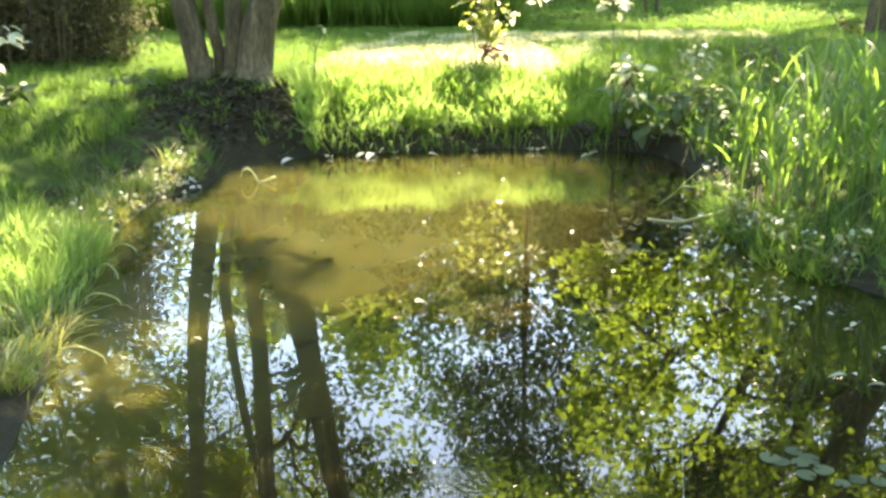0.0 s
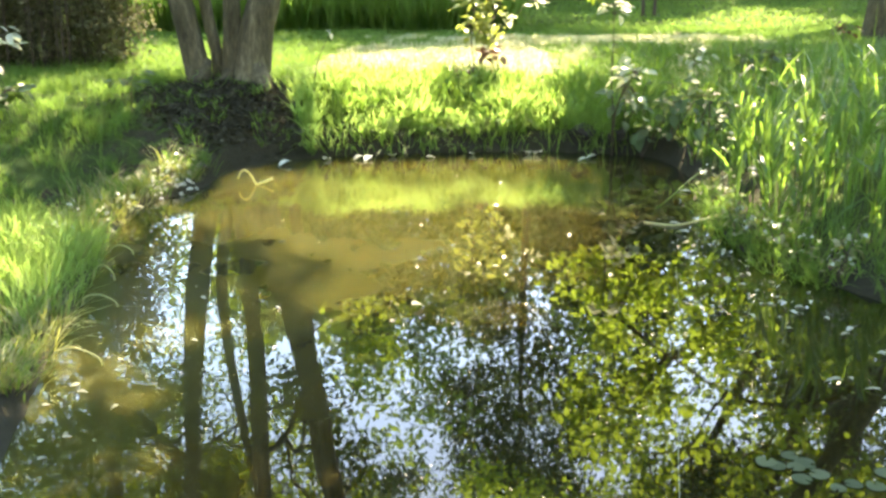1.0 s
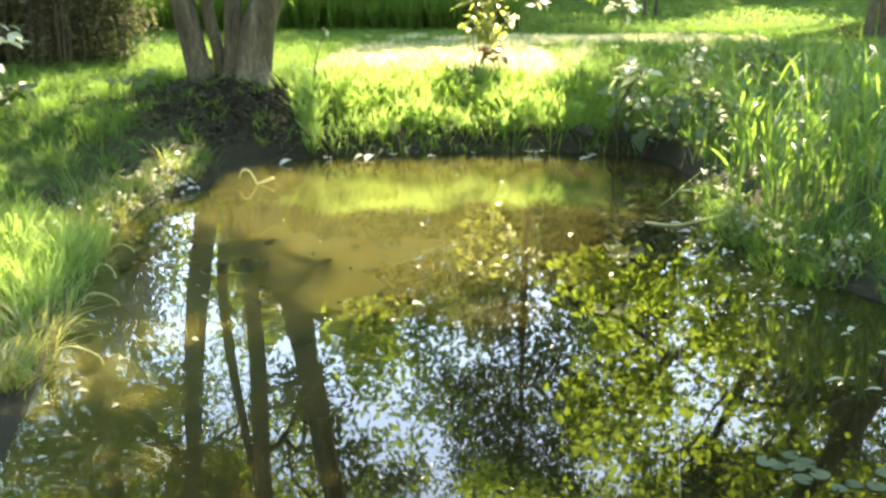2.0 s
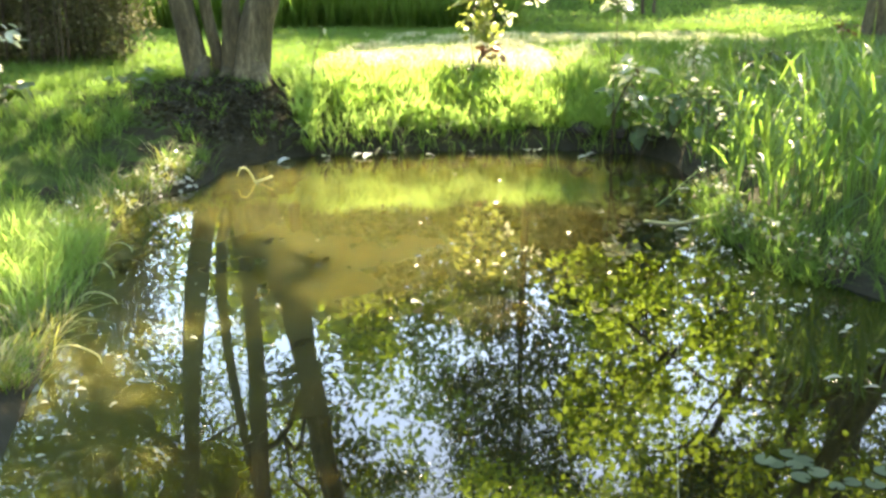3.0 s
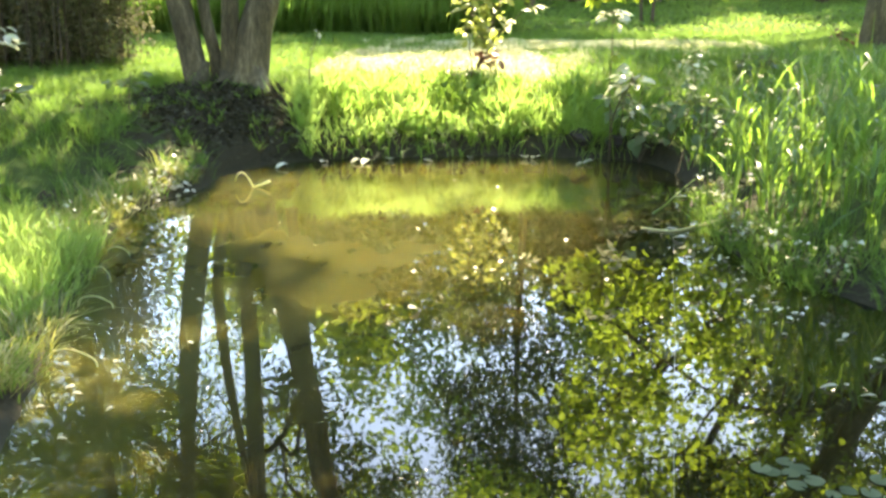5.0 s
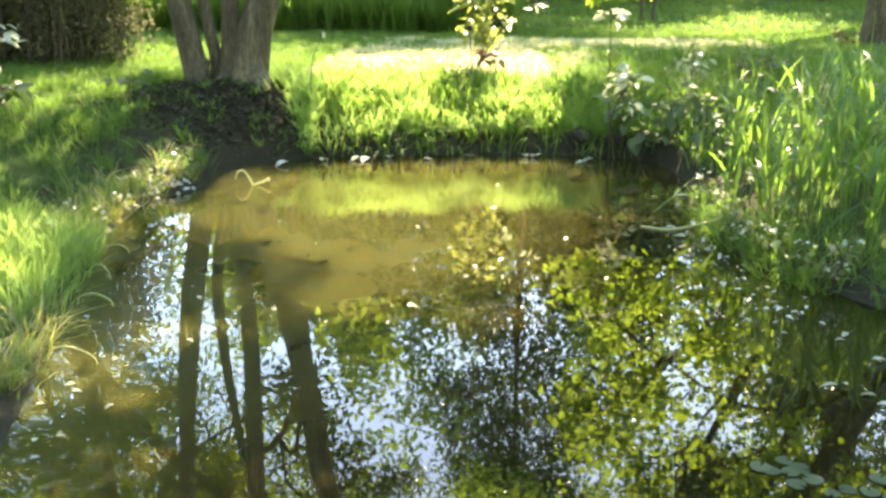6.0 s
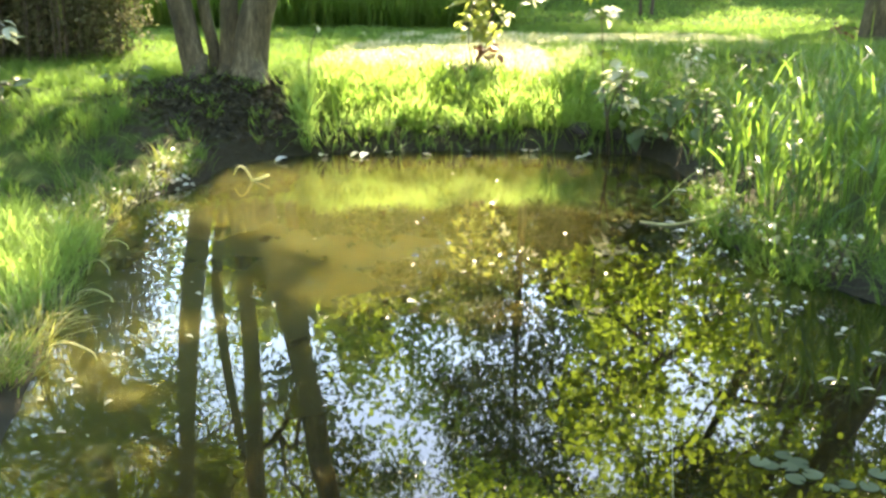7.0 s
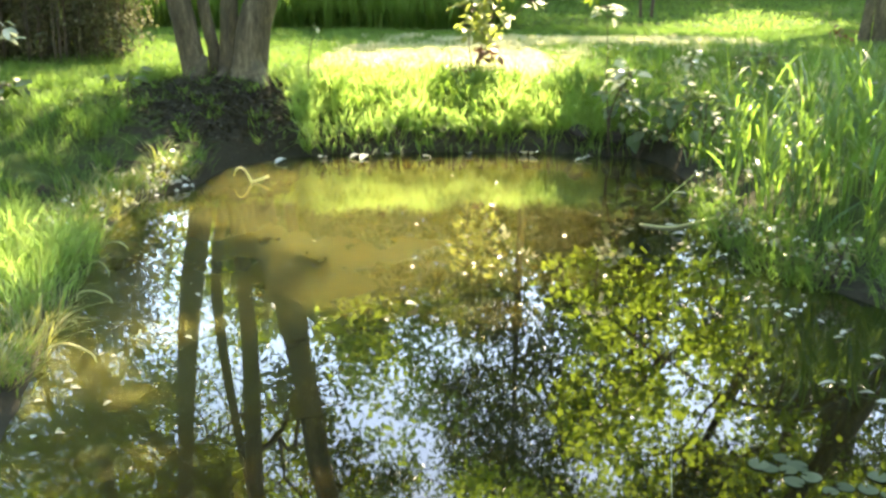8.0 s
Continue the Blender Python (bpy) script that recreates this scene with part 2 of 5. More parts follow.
def smooth_line(points, n):
    """n places along a curve through points (Catmull-Rom)."""
    p = np.asarray(points, float)
    p = np.vstack([2 * p[0] - p[1], p, 2 * p[-1] - p[-2]])
    t = np.linspace(0, len(p) - 3 - 1e-6, n)
    i = t.astype(int)
    u = (t - i)[:, None]
    a, b, c, d = p[i], p[i + 1], p[i + 2], p[i + 3]
    return 0.5 * (2 * b + (c - a) * u + (2 * a - 5 * b + 4 * c - d) * u ** 2 + (3 * b - a - 3 * c + d) * u ** 3)


def unit(a):
    return a / (np.linalg.norm(a, axis=-1, keepdims=True) + 1e-9)


def leaves_mesh(name, at, size, rng, droop=0.35, width=0.62, out=None, flat=0.6):
    """Folded oval leaves at the places given: two quads on a midrib each. out: the way each leaf grows."""
    n = len(at)
    way = rng.normal(size=(n, 3)) if out is None else np.asarray(out) + 0.35 * rng.normal(size=(n, 3))
    way[:, 2] = way[:, 2] * flat - droop
    way = unit(way)
    up = rng.normal(size=(n, 3)) * 0.55 + np.array([0, 0, 1.0])
    side = unit(np.cross(way, up))
    nor = np.cross(side, way)
    s = (np.asarray(size) * rng.uniform(0.65, 1.25, n))[:, None]
    w = s * width * 0.5
    lift = nor * w * rng.uniform(0.05, 0.45, (n, 1))
    tip = at + way * s - nor * s * 0.12
    v = np.stack([at, at + way * s * 0.28 + side * w * 0.9 + lift, at + way * s * 0.68 + side * w * 0.8 + lift * 0.7, tip,
                  at + way * s * 0.68 - side * w * 0.8 + lift * 0.7, at + way * s * 0.28 - side * w * 0.9 + lift], 1)
    o = np.arange(n)[:, None] * 6
    return mesh_from(name, v, [np.concatenate([o + [0, 1, 2, 3], o + [0, 3, 4, 5]])])


def blades_mesh(name, at, height, width, rng, lean=0.35, bend=0.5, way=None):
    """Grass blades: three segments each, leaning and bending over."""
    n = len(at)
    a = rng.uniform(0, 2 * np.pi, n)
    d = np.stack([np.cos(a), np.sin(a), np.zeros(n)], -1)
    if way is not None:
        d = unit(d + way)
    side = np.stack([-d[:, 1], d[:, 0], np.zeros(n)], -1)
    turn = rng.uniform(-0.9, 0.9, n)[:, None]
    side = side * np.cos(turn) + d * np.sin(turn)
    h = (np.asarray(height) * rng.uniform(0.55, 1.15, n))[:, None]
    w = (np.asarray(width) * rng.uniform(0.7, 1.2, n))[:, None] * 0.5
    ln = (rng.uniform(0.1, 1.0, n) * lean)[:, None]
    bd = (rng.uniform(0.1, 1.0, n) * bend)[:, None]
    z = np.array([0, 0, 1.0])

    def at_s(s):
        fall = bd * s * s
        return at + h * (d * (ln * s + fall * 0.8) + z * (s * (1 - 0.15 * ln) - fall * s * 0.55))

    p1, p2, p3 = at_s(0.38), at_s(0.74), at_s(1.0)
    v = np.stack([at - side * w * 0.7, at + side * w * 0.7, p1 + side * w, p1 - side * w, p2 + side * w * 0.7, p2 - side * w * 0.7, p3], 1)
    o = np.arange(n)[:, None] * 7
    return mesh_from(name, v, [np.concatenate([o + [0, 1, 2, 3], o + [3, 2, 4, 5]]), o + [5, 4, 6]])


# ---- the ground and the pond ----
SHORE = np.array([(-2.05, 9.6), (-1.7, 10.05), (-1.1, 10.34), (-0.2, 10.48), (0.7, 10.54), (1.4, 10.44), (2.05, 10.15), (2.2, 9.2),
                  (2.1, 8.1), (2.0, 7.0), (2.28, 6.25), (2.62, 5.6), (2.9, 4.8), (3.1, 3.2), (2.5, 1.6), (0.6, 1.15), (-1.2, 1.3),
                  (-1.75, 2.6), (-1.8, 3.7), (-1.95, 4.6), (-2.15, 5.6), (-2.3, 6.6), (-2.45, 7.6), (-2.4, 8.4), (-2.15, 8.8)])
SHORE_LINE = smooth_line(np.vstack([SHORE, SHORE[:1]]), 160)[:-1]


def from_shore(x, y):
    """Metres from the water's edge; negative over the water."""
    p = np.stack([x, y], -1).reshape(-1, 1, 2)
    a, b = SHORE_LINE[:, :2], np.roll(SHORE_LINE[:, :2], -1, axis=0)
    best = np.full(len(p), 1e9)
    inside = np.zeros(len(p), bool)
    for i in range(len(a)):
        q, e = p[:, 0] - a[i], b[i] - a[i]
        k = np.clip((q @ e) / (e @ e), 0, 1)
        best = np.minimum(best, np.linalg.norm(q - k[:, None] * e, axis=1))
        cross = (a[i][1] > p[:, 0, 1]) != (b[i][1] > p[:, 0, 1])
        xs = a[i][0] + (p[:, 0, 1] - a[i][1]) / (e[1] if abs(e[1]) > 1e-9 else 1e-9) * e[0]
        inside ^= cross & (p[:, 0, 0] < xs)
    return np.where(inside, -best, best).reshape(np.shape(x))


def smoothstep(a, b, x):
    t = np.clip((x - a) / (b - a), 0, 1)
    return t * t * (3 - 2 * t)


def lumps(x, y):
    return (0.5 * np.sin(1.7 * x + 0.6 * y) * np.cos(1.3 * y - 0.4 * x) + 0.3 * np.sin(3.9 * x - 2.1 * y + 1.0)
            + 0.2 * np.sin(7.3 * x + 6.1 * y))


def ground_height(x, y):
    """The lawn lies 0.6 m over the water behind the pond; the left bank is low and gentle."""
    x, y = np.asarray(x, float), np.asarray(y, float)
    near = (np.abs(x) < 14) & (y > -6) & (y < 24)
    d = np.full(x.shape, 20.0)
    if near.any():
        d[near] = from_shore(x[near], y[near])
    steep = smoothstep(8.7, 9.7, y) * (1 - smoothstep(2.0, 3.2, x))
    crest = 0.20 * smoothstep(0.0, 0.13, d) + 0.26 * smoothstep(0.06, 0.85, d) + 0.14 * smoothstep(0.5, 1.8, d)
    gentle = 0.05 * smoothstep(0.0, 0.12, d) + 0.35 * smoothstep(0.1, 1.6, d) + 0.2 * smoothstep(1.2, 4.0, d)
    h = steep * crest + (1 - steep) * gentle
    h += 0.10 * np.exp(-((x + 2.35) ** 2 / 0.4 + (y - 11.3) ** 2 / 0.4)) * smoothstep(0, 0.5, d)
    h += 0.03 * lumps(x, y) * smoothstep(0.0, 0.4, d)
    rough = np.sin(9.1 * x + 3.3 * np.sin(5.0 * y)) * np.sin(11.7 * y + 2.0 * np.sin(6.1 * x)) + 0.5 * np.sin(23.0 * x + 7.0 * y)
    h += 0.035 * rough * smoothstep(0.02, 0.2, d) * (1 - smoothstep(0.6, 1.4, d))
    return np.where(d < 0, -np.minimum(0.55, -d * 0.7), h)


def spread(lo, hi, fine, far):
    core = np.arange(lo, hi + 1e-6, fine)
    out = fine * 1.35 ** np.arange(1, 40)
    tail = np.cumsum(out)
    tail = tail[tail < far]
    return np.concatenate([(lo - tail)[::-1], core, hi + tail])


def ground():
    xs, ys = spread(-7, 7, 0.07, 900), spread(-2, 19, 0.07, 900)
    gx, gy = np.meshgrid(xs, ys)
    gz = ground_height(gx, gy)
    nx = len(xs)
    i, j = np.meshgrid(np.arange(len(ys) - 1), np.arange(nx - 1), indexing="ij")
    q = np.stack([i * nx + j, i * nx + j + 1, (i + 1) * nx + j + 1, (i + 1) * nx + j], -1).reshape(-1, 4)
    ob = part("ground", mesh_from("ground", np.stack([gx, gy, gz], -1), [q]), TURF, smooth=True)
    tagged(ob, "grassy garden ground with dark earth banks round a pond", "ground", kind="structure")


def pond():
    c = SHORE_LINE[:, :2].mean(0)
    ring = c + (SHORE_LINE[:, :2] - c) * 1.06
    bm = bmesh.new()
    bm.faces.new([bm.verts.new((x, y, 0.0)) for x, y in ring])
    bmesh.ops.triangulate(bm, faces=bm.faces[:])
    ob = part("water", bm, WATER)
    tagged(ob, "still brown silty pond water mirroring the trees", "water", kind="structure")


ground()
pond()


# ---- trees ----
GAPS = [  # x, y, z, radius: places that the sun reaches through the leaves
    (-2.65, 6.0, 0.3, 0.42), (-1.92, 4.9, 0.15, 0.56), (-4.1, 10.3, 0.4, 0.45), (-1.2, 8.6, 0, 0.9), (-0.3, 8.0, 0, 1.1), (0.1, 9.2, 0, 0.75), (-0.15, 9.9, 0, 1.15),
    (-0.5, 7.0, 0, 0.62), (0.2, 6.6, 0, 0.55), (0.45, 7.9, 0, 0.7), (0.85, 7.1, 0, 0.45), (-0.6, 5.9, 0, 0.4), (0.3, 5.6, 0, 0.35), (-1.5, 5.3, 0, 0.3), (-1.45, 4.5, 0, 0.2), (-4.8, 10.2, 0.6, 0.35), (-3.2, 6.9, 0.4, 0.25), (-2.7, 6.6, 0.3, 0.3),
    (-3.5, 11.2, 2.0, 0.9), (-3.8, 10.8, 3.2, 0.9), (-1.15, 11.9, 0.6, 0.42), (-3.5, 12.4, 0.6, 0.35), (-4.6, 11.6, 0.6, 0.35), (-1.45, 8.9, 0, 0.8), (-1.35, 7.9, 0, 0.9), (-0.8, 8.0, 0, 1.2), (-0.3, 7.2, 0, 1.0), (-0.2, 6.4, 0, 0.6), (0.5, 7.2, 0, 0.7), (0.6, 6.4, 0, 0.45), (-1.2, 3.9, 0, 0.15), (2.3, 8.3, 0.7, 0.32), (2.55, 7.6, 0.7, 0.32), (2.95, 7.9, 0.8, 0.35), (2.3, 7.2, 0.6, 0.2), (3.0, 7.0, 0.7, 0.25), (2.25, 6.5, 0.2, 0.34), (2.75, 8.2, 0.95, 0.5), (2.6, 8.7, 0.7, 0.4), (-4.2, 12.0, 0.6, 0.55), (-5.0, 12.3, 0.6, 0.5), (-3.4, 12.3, 0.6, 0.4),
    (-4.09, 10.14, 0.50, 0.48), (-3.41, 9.13, 0.45, 0.48), (-3.51, 10.58, 0.55, 0.48), (-4.13, 11.01, 0.55, 0.56), (-3.00, 9.96, 0.50, 0.32), (-4.64, 11.24, 0.55, 0.56), (-3.80, 12.11, 0.60, 0.64), (-3.09, 7.3, 0.35, 0.28), (-3.10, 7.87, 0.38, 0.18), (-2.48, 7.12, 0.15, 0.22), (-2.45, 7.75, 0.12, 0.22), (-2.36, 8.64, 0.10, 0.2), (-2.75, 6.4, 0.25, 0.3),
    (0.3, 12.4, 0.6, 1.6), (-0.6, 13.8, 0.6, 1.7), (1.2, 14.2, 0.6, 1.6), (2.0, 16.0, 0.6, 1.4), (3.6, 16.6, 0.6, 0.9),
    (0.6, 16.0, 0.6, 1.6), (-1.6, 15.6, 0.6, 1.2), (0.7, 11.0, 0.7, 0.75), (-0.5, 11.1, 0.7, 0.8), (1.6, 9.9, 0.9, 0.34), (1.55, 9.8, 1.4, 0.3), (-3.3, 8.4, 1.3, 0.3),
    (2.1, 12.0, 2.0, 0.9), (3.2, 12.0, 2.4, 1.0), (2.5, 12.1, 3.1, 1.0), (3.7, 12.2, 3.2, 0.7), (2.0, 12.0, 1.5, 0.6), (-1.1, 11.4, 2.5, 0.6), (-1.8, 11.6, 3.2, 0.5), (-0.6, 11.4, 4.0, 0.7)]


def in_gap(p, rng):
    """True where a leaf would stand in one of the gaps through which the sun comes; the rims are ragged."""
    hit = np.zeros(len(p), bool)
    fuzz = rng.uniform(0.5, 1.3, len(p))
    for x, y, z, r in GAPS:
        foot = p[:, :2] - np.array(SUN)[:2] / SUN.z * (p[:, 2:] - z)
        hit |= (np.hypot(foot[:, 0] - x, foot[:, 1] - y) < r * fuzz) & (p[:, 2] > z + 0.6)
    return hit


def crown_clumps(puffs, rng, patchy):
    """Clump centres in ellipsoids (centre, radii, number), thicker towards the skin. Patchy: gathered on sprays, with gaps between."""
    out = []
    for c, r, n in puffs:
        if patchy or (n <= 60 and c[1] < 20):
            d = unit(rng.normal(size=(max(2, n // 5), 3))) * (rng.uniform(0.1, 1.0, (max(2, n // 5), 1)) ** 0.5)
            d = d[rng.integers(0, len(d), n)] + rng.normal(size=(n, 3)) * np.array([0.2, 0.2, 0.13])
        else:
            d = unit(rng.normal(size=(n, 3))) * (rng.uniform(0.25, 1.0, (n, 1)) ** 0.5)
        out.append(np.array(c) + d * np.array(r))
    return np.concatenate(out)


def tree(name, label, base, stems, puffs, leaf, per, reach, material, seed, bark=None, gaps=True, sides=14, hanging=False, low=0.0, spare=0.0, patchy=True):
    """A tree: stems (points, radii), twigs to every clump, and a crown of single leaves."""
    rng = np.random.default_rng(seed)
    bark = bark or BARK
    top = holder(name, base, label, "tree")
    base = np.array(base)
    axis = []
    for k, (pts, rad) in enumerate(stems):
        line = smooth_line(pts, 26)
        r = np.interp(np.linspace(0, 1, 26), np.linspace(0, 1, len(rad)), rad)
        v, q, c = tube_arrays(line - base, r, sides, 0.05, seed + k)
        kind = "root" if pts[-1][2] < pts[0][2] and pts[-1][2] < 0.35 else "stem"
        part("trunk" if len(stems) == 1 else kind, mesh_from("stem", v, [q, c]), bark, top, smooth=True)
        axis.append(line)
    axis = np.concatenate(axis)
    cl = crown_clumps(puffs, rng, patchy and not gaps)
    cl = cl[cl[:, 2] > low]
    # twigs: every clump hangs on the nearest limb or clump that already hangs on the tree
    near = np.array([np.linalg.norm(axis - p, axis=1).min() for p in cl])
    nodes, parent, load = list(axis), {}, {}
    order = np.argsort(near)
    for i in order:
        p = cl[i]
        arr = np.array(nodes)
        dist = np.linalg.norm(arr - p, axis=1) + np.maximum(0, arr[:, 2] - p[2] - (2.0 if hanging else 0.3)) * 3
        dist[:len(axis)] *= 0.8
        parent[len(nodes)] = int(np.argmin(dist))
        nodes.append(p)
    for i in range(len(nodes) - 1, len(axis) - 1, -1):
        load[i] = load.get(i, 0) + 1
        if parent[i] >= len(axis):
            load[parent[i]] = load.get(parent[i], 0) + load[i]
    limbs = []
    for i in range(len(axis), len(nodes)):
        a, p = np.array(nodes[parent[i]]), np.array(nodes[i])
        far = np.linalg.norm(p - a)
        mid = (a + p) / 2 + rng.normal(size=3) * 0.10 * far + [0, 0, 0.06 * far]
        t = min(0.05, 0.004 + 0.004 * math.sqrt(load[i]))
        limbs.append((smooth_line([a, mid, p], 6) - base, np.linspace(t, t * 0.6, 6)))
    tagged(part("branchwork", tubes("branchwork", limbs, 5), TWIG, top), kind="stuff")
    at = np.repeat(cl, per, axis=0) + rng.normal(size=(len(cl) * per, 3)) * reach * np.array([1, 1, 0.7])
    if gaps:
        at = at[~in_gap(at, rng) | ((rng.uniform(0, 1, len(at)) < spare) & (at[:, 2] < 5.4))]
    at = at[at[:, 2] > low]
    part("crown", leaves_mesh("crown", at - base, leaf, rng), material, top)
    return top


def main_tree():
    z0 = 0.35
    stems = [
        ([(-2.58, 11.42, z0), (-2.70, 11.48, 0.72), (-2.79, 11.5, 1.2), (-2.87, 11.5, 1.7), (-2.97, 11.5, 2.4), (-3.04, 11.5, 3.12), (-3.10, 11.5, 4.0), (-3.4, 11.6, 7.5), (-3.5, 11.6, 10.5)], [0.25, 0.142, 0.128, 0.124, 0.12, 0.106, 0.102, 0.08, 0.03]),
        ([(-2.46, 11.55, z0), (-2.50, 11.6, 0.88), (-2.58, 11.6, 1.3), (-2.63, 11.6, 1.8), (-2.61, 11.6, 2.3), (-2.54, 11.6, 3.1), (-2.42, 11.7, 4.2), (-2.2, 11.8, 6.0)], [0.11, 0.072, 0.068, 0.06, 0.057, 0.056, 0.05, 0.02]),
        ([(-2.34, 11.45, z0), (-2.33, 11.5, 0.8), (-2.30, 11.5, 1.3), (-2.27, 11.5, 2.0), (-2.25, 11.5, 2.8), (-2.26, 11.5, 3.9), (-2.3, 11.7, 7.5), (-2.2, 11.7, 11.0)], [0.18, 0.102, 0.1, 0.09, 0.097, 0.102, 0.085, 0.03]),
        ([(-2.16, 11.38, z0), (-2.10, 11.46, 0.7), (-2.04, 11.5, 1.19), (-1.93, 11.5, 1.5), (-1.80, 11.5, 2.0), (-1.65, 11.5, 2.75), (-1.54, 11.5, 3.48), (-1.44, 11.5, 4.24), (-0.9, 11.7, 7.0), (-0.5, 11.8, 10.0)], [0.30, 0.19, 0.182, 0.172, 0.14, 0.14, 0.138, 0.13, 0.10, 0.03]),
        ([(-2.62, 11.5, 0.85), (-2.64, 11.32, 0.62), (-2.74, 11.1, 0.46), (-2.9, 10.85, 0.3)], [0.07, 0.10, 0.075, 0.03]),
        ([(-2.34, 11.5, 0.8), (-2.38, 11.3, 0.58), (-2.40, 11.05, 0.44), (-2.36, 10.8, 0.28)], [0.06, 0.09, 0.07, 0.03]),
        ([(-2.06, 11.45, 0.9), (-1.98, 11.3, 0.64), (-1.88, 11.1, 0.46), (-1.72, 10.9, 0.28)], [0.08, 0.12, 0.085, 0.03])]
    # the high and rear puffs are added to shade the pond and bank
    puffs = [((-3.8, 12.2, 6.8), (2.6, 1.9, 1.6), 190), ((-0.6, 11.6, 7.3), (2.6, 1.9, 1.1), 230), ((-2.2, 12.6, 9.3), (3.6, 2.4, 1.4), 260), ((0.6, 10.6, 8.2), (2.2, 1.6, 0.8), 160),
             ((-2.1, 14.0, 4.4), (0.9, 0.6, 0.7), 40), ((-3.0, 14.2, 4.9), (1.1, 0.8, 0.6), 50), ((-2.4, 14.8, 5.9), (1.4, 0.9, 0.6), 90), ((-3.6, 14.6, 6.2), (1.2, 0.9, 0.6), 70), ((-4.3, 13.6, 4.4), (0.9, 0.8, 0.7), 40)]
    tree("multi_stemmed_tree", "grey-barked tree with four stems on the pond bank", (-2.3, 11.45, 0.35), stems, puffs, 0.105, 26, 0.22, ALDER, 3, low=1.7)


def low_tree():
    stems = [([(7.3, 14.2, 0.45), (7.1, 14.1, 2.0), (6.3, 13.6, 3.6), (5.0, 13.0, 5.2), (3.8, 12.6, 6.6), (3.2, 12.3, 8.0)], [0.22, 0.18, 0.14, 0.11, 0.07, 0.03]),
             ([(6.6, 13.8, 3.2), (5.2, 13.0, 3.9), (3.8, 12.4, 3.6), (2.4, 12.0, 2.6)], [0.07, 0.05, 0.03, 0.012])]
    # puffs above seven metres are added, out of view, to shade water and reeds
    puffs = [((2.05, 12.0, 1.95), (0.85, 0.3, 0.5), 48), ((3.2, 12.0, 2.4), (0.75, 0.5, 0.45), 16), ((2.4, 12.1, 3.1), (0.85, 0.3, 0.45), 34), ((2.0, 12.1, 3.5), (0.5, 0.4, 0.28), 24),
             ((3.8, 12.2, 3.8), (0.7, 0.6, 0.4), 9), ((5.0, 13.0, 3.2), (1.2, 0.8, 1.2), 26), ((2.6, 12.3, 4.6), (1.4, 0.6, 0.6), 20), ((4.6, 12.6, 4.8), (1.3, 0.6, 0.7), 22), ((3.2, 12.4, 1.9), (0.8, 0.4, 0.3), 14), ((3.6, 11.8, 7.2), (2.6, 2.2, 1.2), 330), ((3.0, 10.4, 8.2), (2.2, 1.6, 0.8), 220), ((5.2, 11.4, 8.6), (2.0, 2.0, 0.9), 150), ((4.6, 13.6, 8.3), (1.8, 1.4, 0.8), 170)]
    tree("overhanging_tree", "young tree with low yellow-green sunlit branches", (7.3, 14.2, 0.45), stems, puffs, 0.13, 26, 0.24, LIGHT, 11, hanging=True, low=1.5)


def far_right_tree():
    stems = [([(6.98, 16.7, 0.35), (7.0, 16.7, 1.5), (7.0, 16.7, 4.5), (7.0, 16.8, 8.0), (7.1, 16.8, 12.0)], [0.46, 0.36, 0.33, 0.25, 0.06]),
             ([(7.0, 16.7, 3.0), (6.3, 16.0, 4.0), (5.5, 15.2, 5.6), (4.9, 14.9, 7.0)], [0.16, 0.12, 0.09, 0.03])]
    # the last three puffs are added, out of view, to shade lawn and bank
    puffs = [((7.4, 17.0, 6.6), (2.0, 1.6, 1.3), 60), ((7.5, 17.0, 9.5), (3.2, 2.6, 2.4), 110), ((8.6, 16.5, 5.0), (1.8, 1.4, 1.4), 40), ((5.9, 17.7, 9.4), (1.6, 1.2, 0.8), 70), ((5.2, 21.6, 11.0), (1.7, 1.7, 0.7), 120), ((3.8, 18.9, 10.0), (1.0, 1.3, 0.6), 38)]
    tree("tall_tree", "tall straight tree with a thick grey trunk on the lawn", (7.05, 16.7, 0.35), stems, puffs, 0.12, 30, 0.3, ALDER, 17)


def round_tree():
    stems = [([(2.4, 30, 0.4), (2.4, 30, 4.5), (2.3, 30, 9), (2.3, 30, 14)], [0.18, 0.14, 0.1, 0.04])]
    puffs = [((2.4, 30, 12.3), (2.9, 2.2, 2.9), 240), ((2.6, 30, 15.0), (2.5, 2.0, 1.6), 120), ((2.2, 30, 8.6), (3.4, 2.2, 1.5), 90), ((-1.6, 30, 14.6), (1.6, 1.4, 0.6), 34)]
    tree("broad_tree", "broad dark-leaved tree beyond the lawn", (2.4, 30, 0.4), stems, puffs, 0.19, 34, 0.36, DARK, 23, gaps=False)


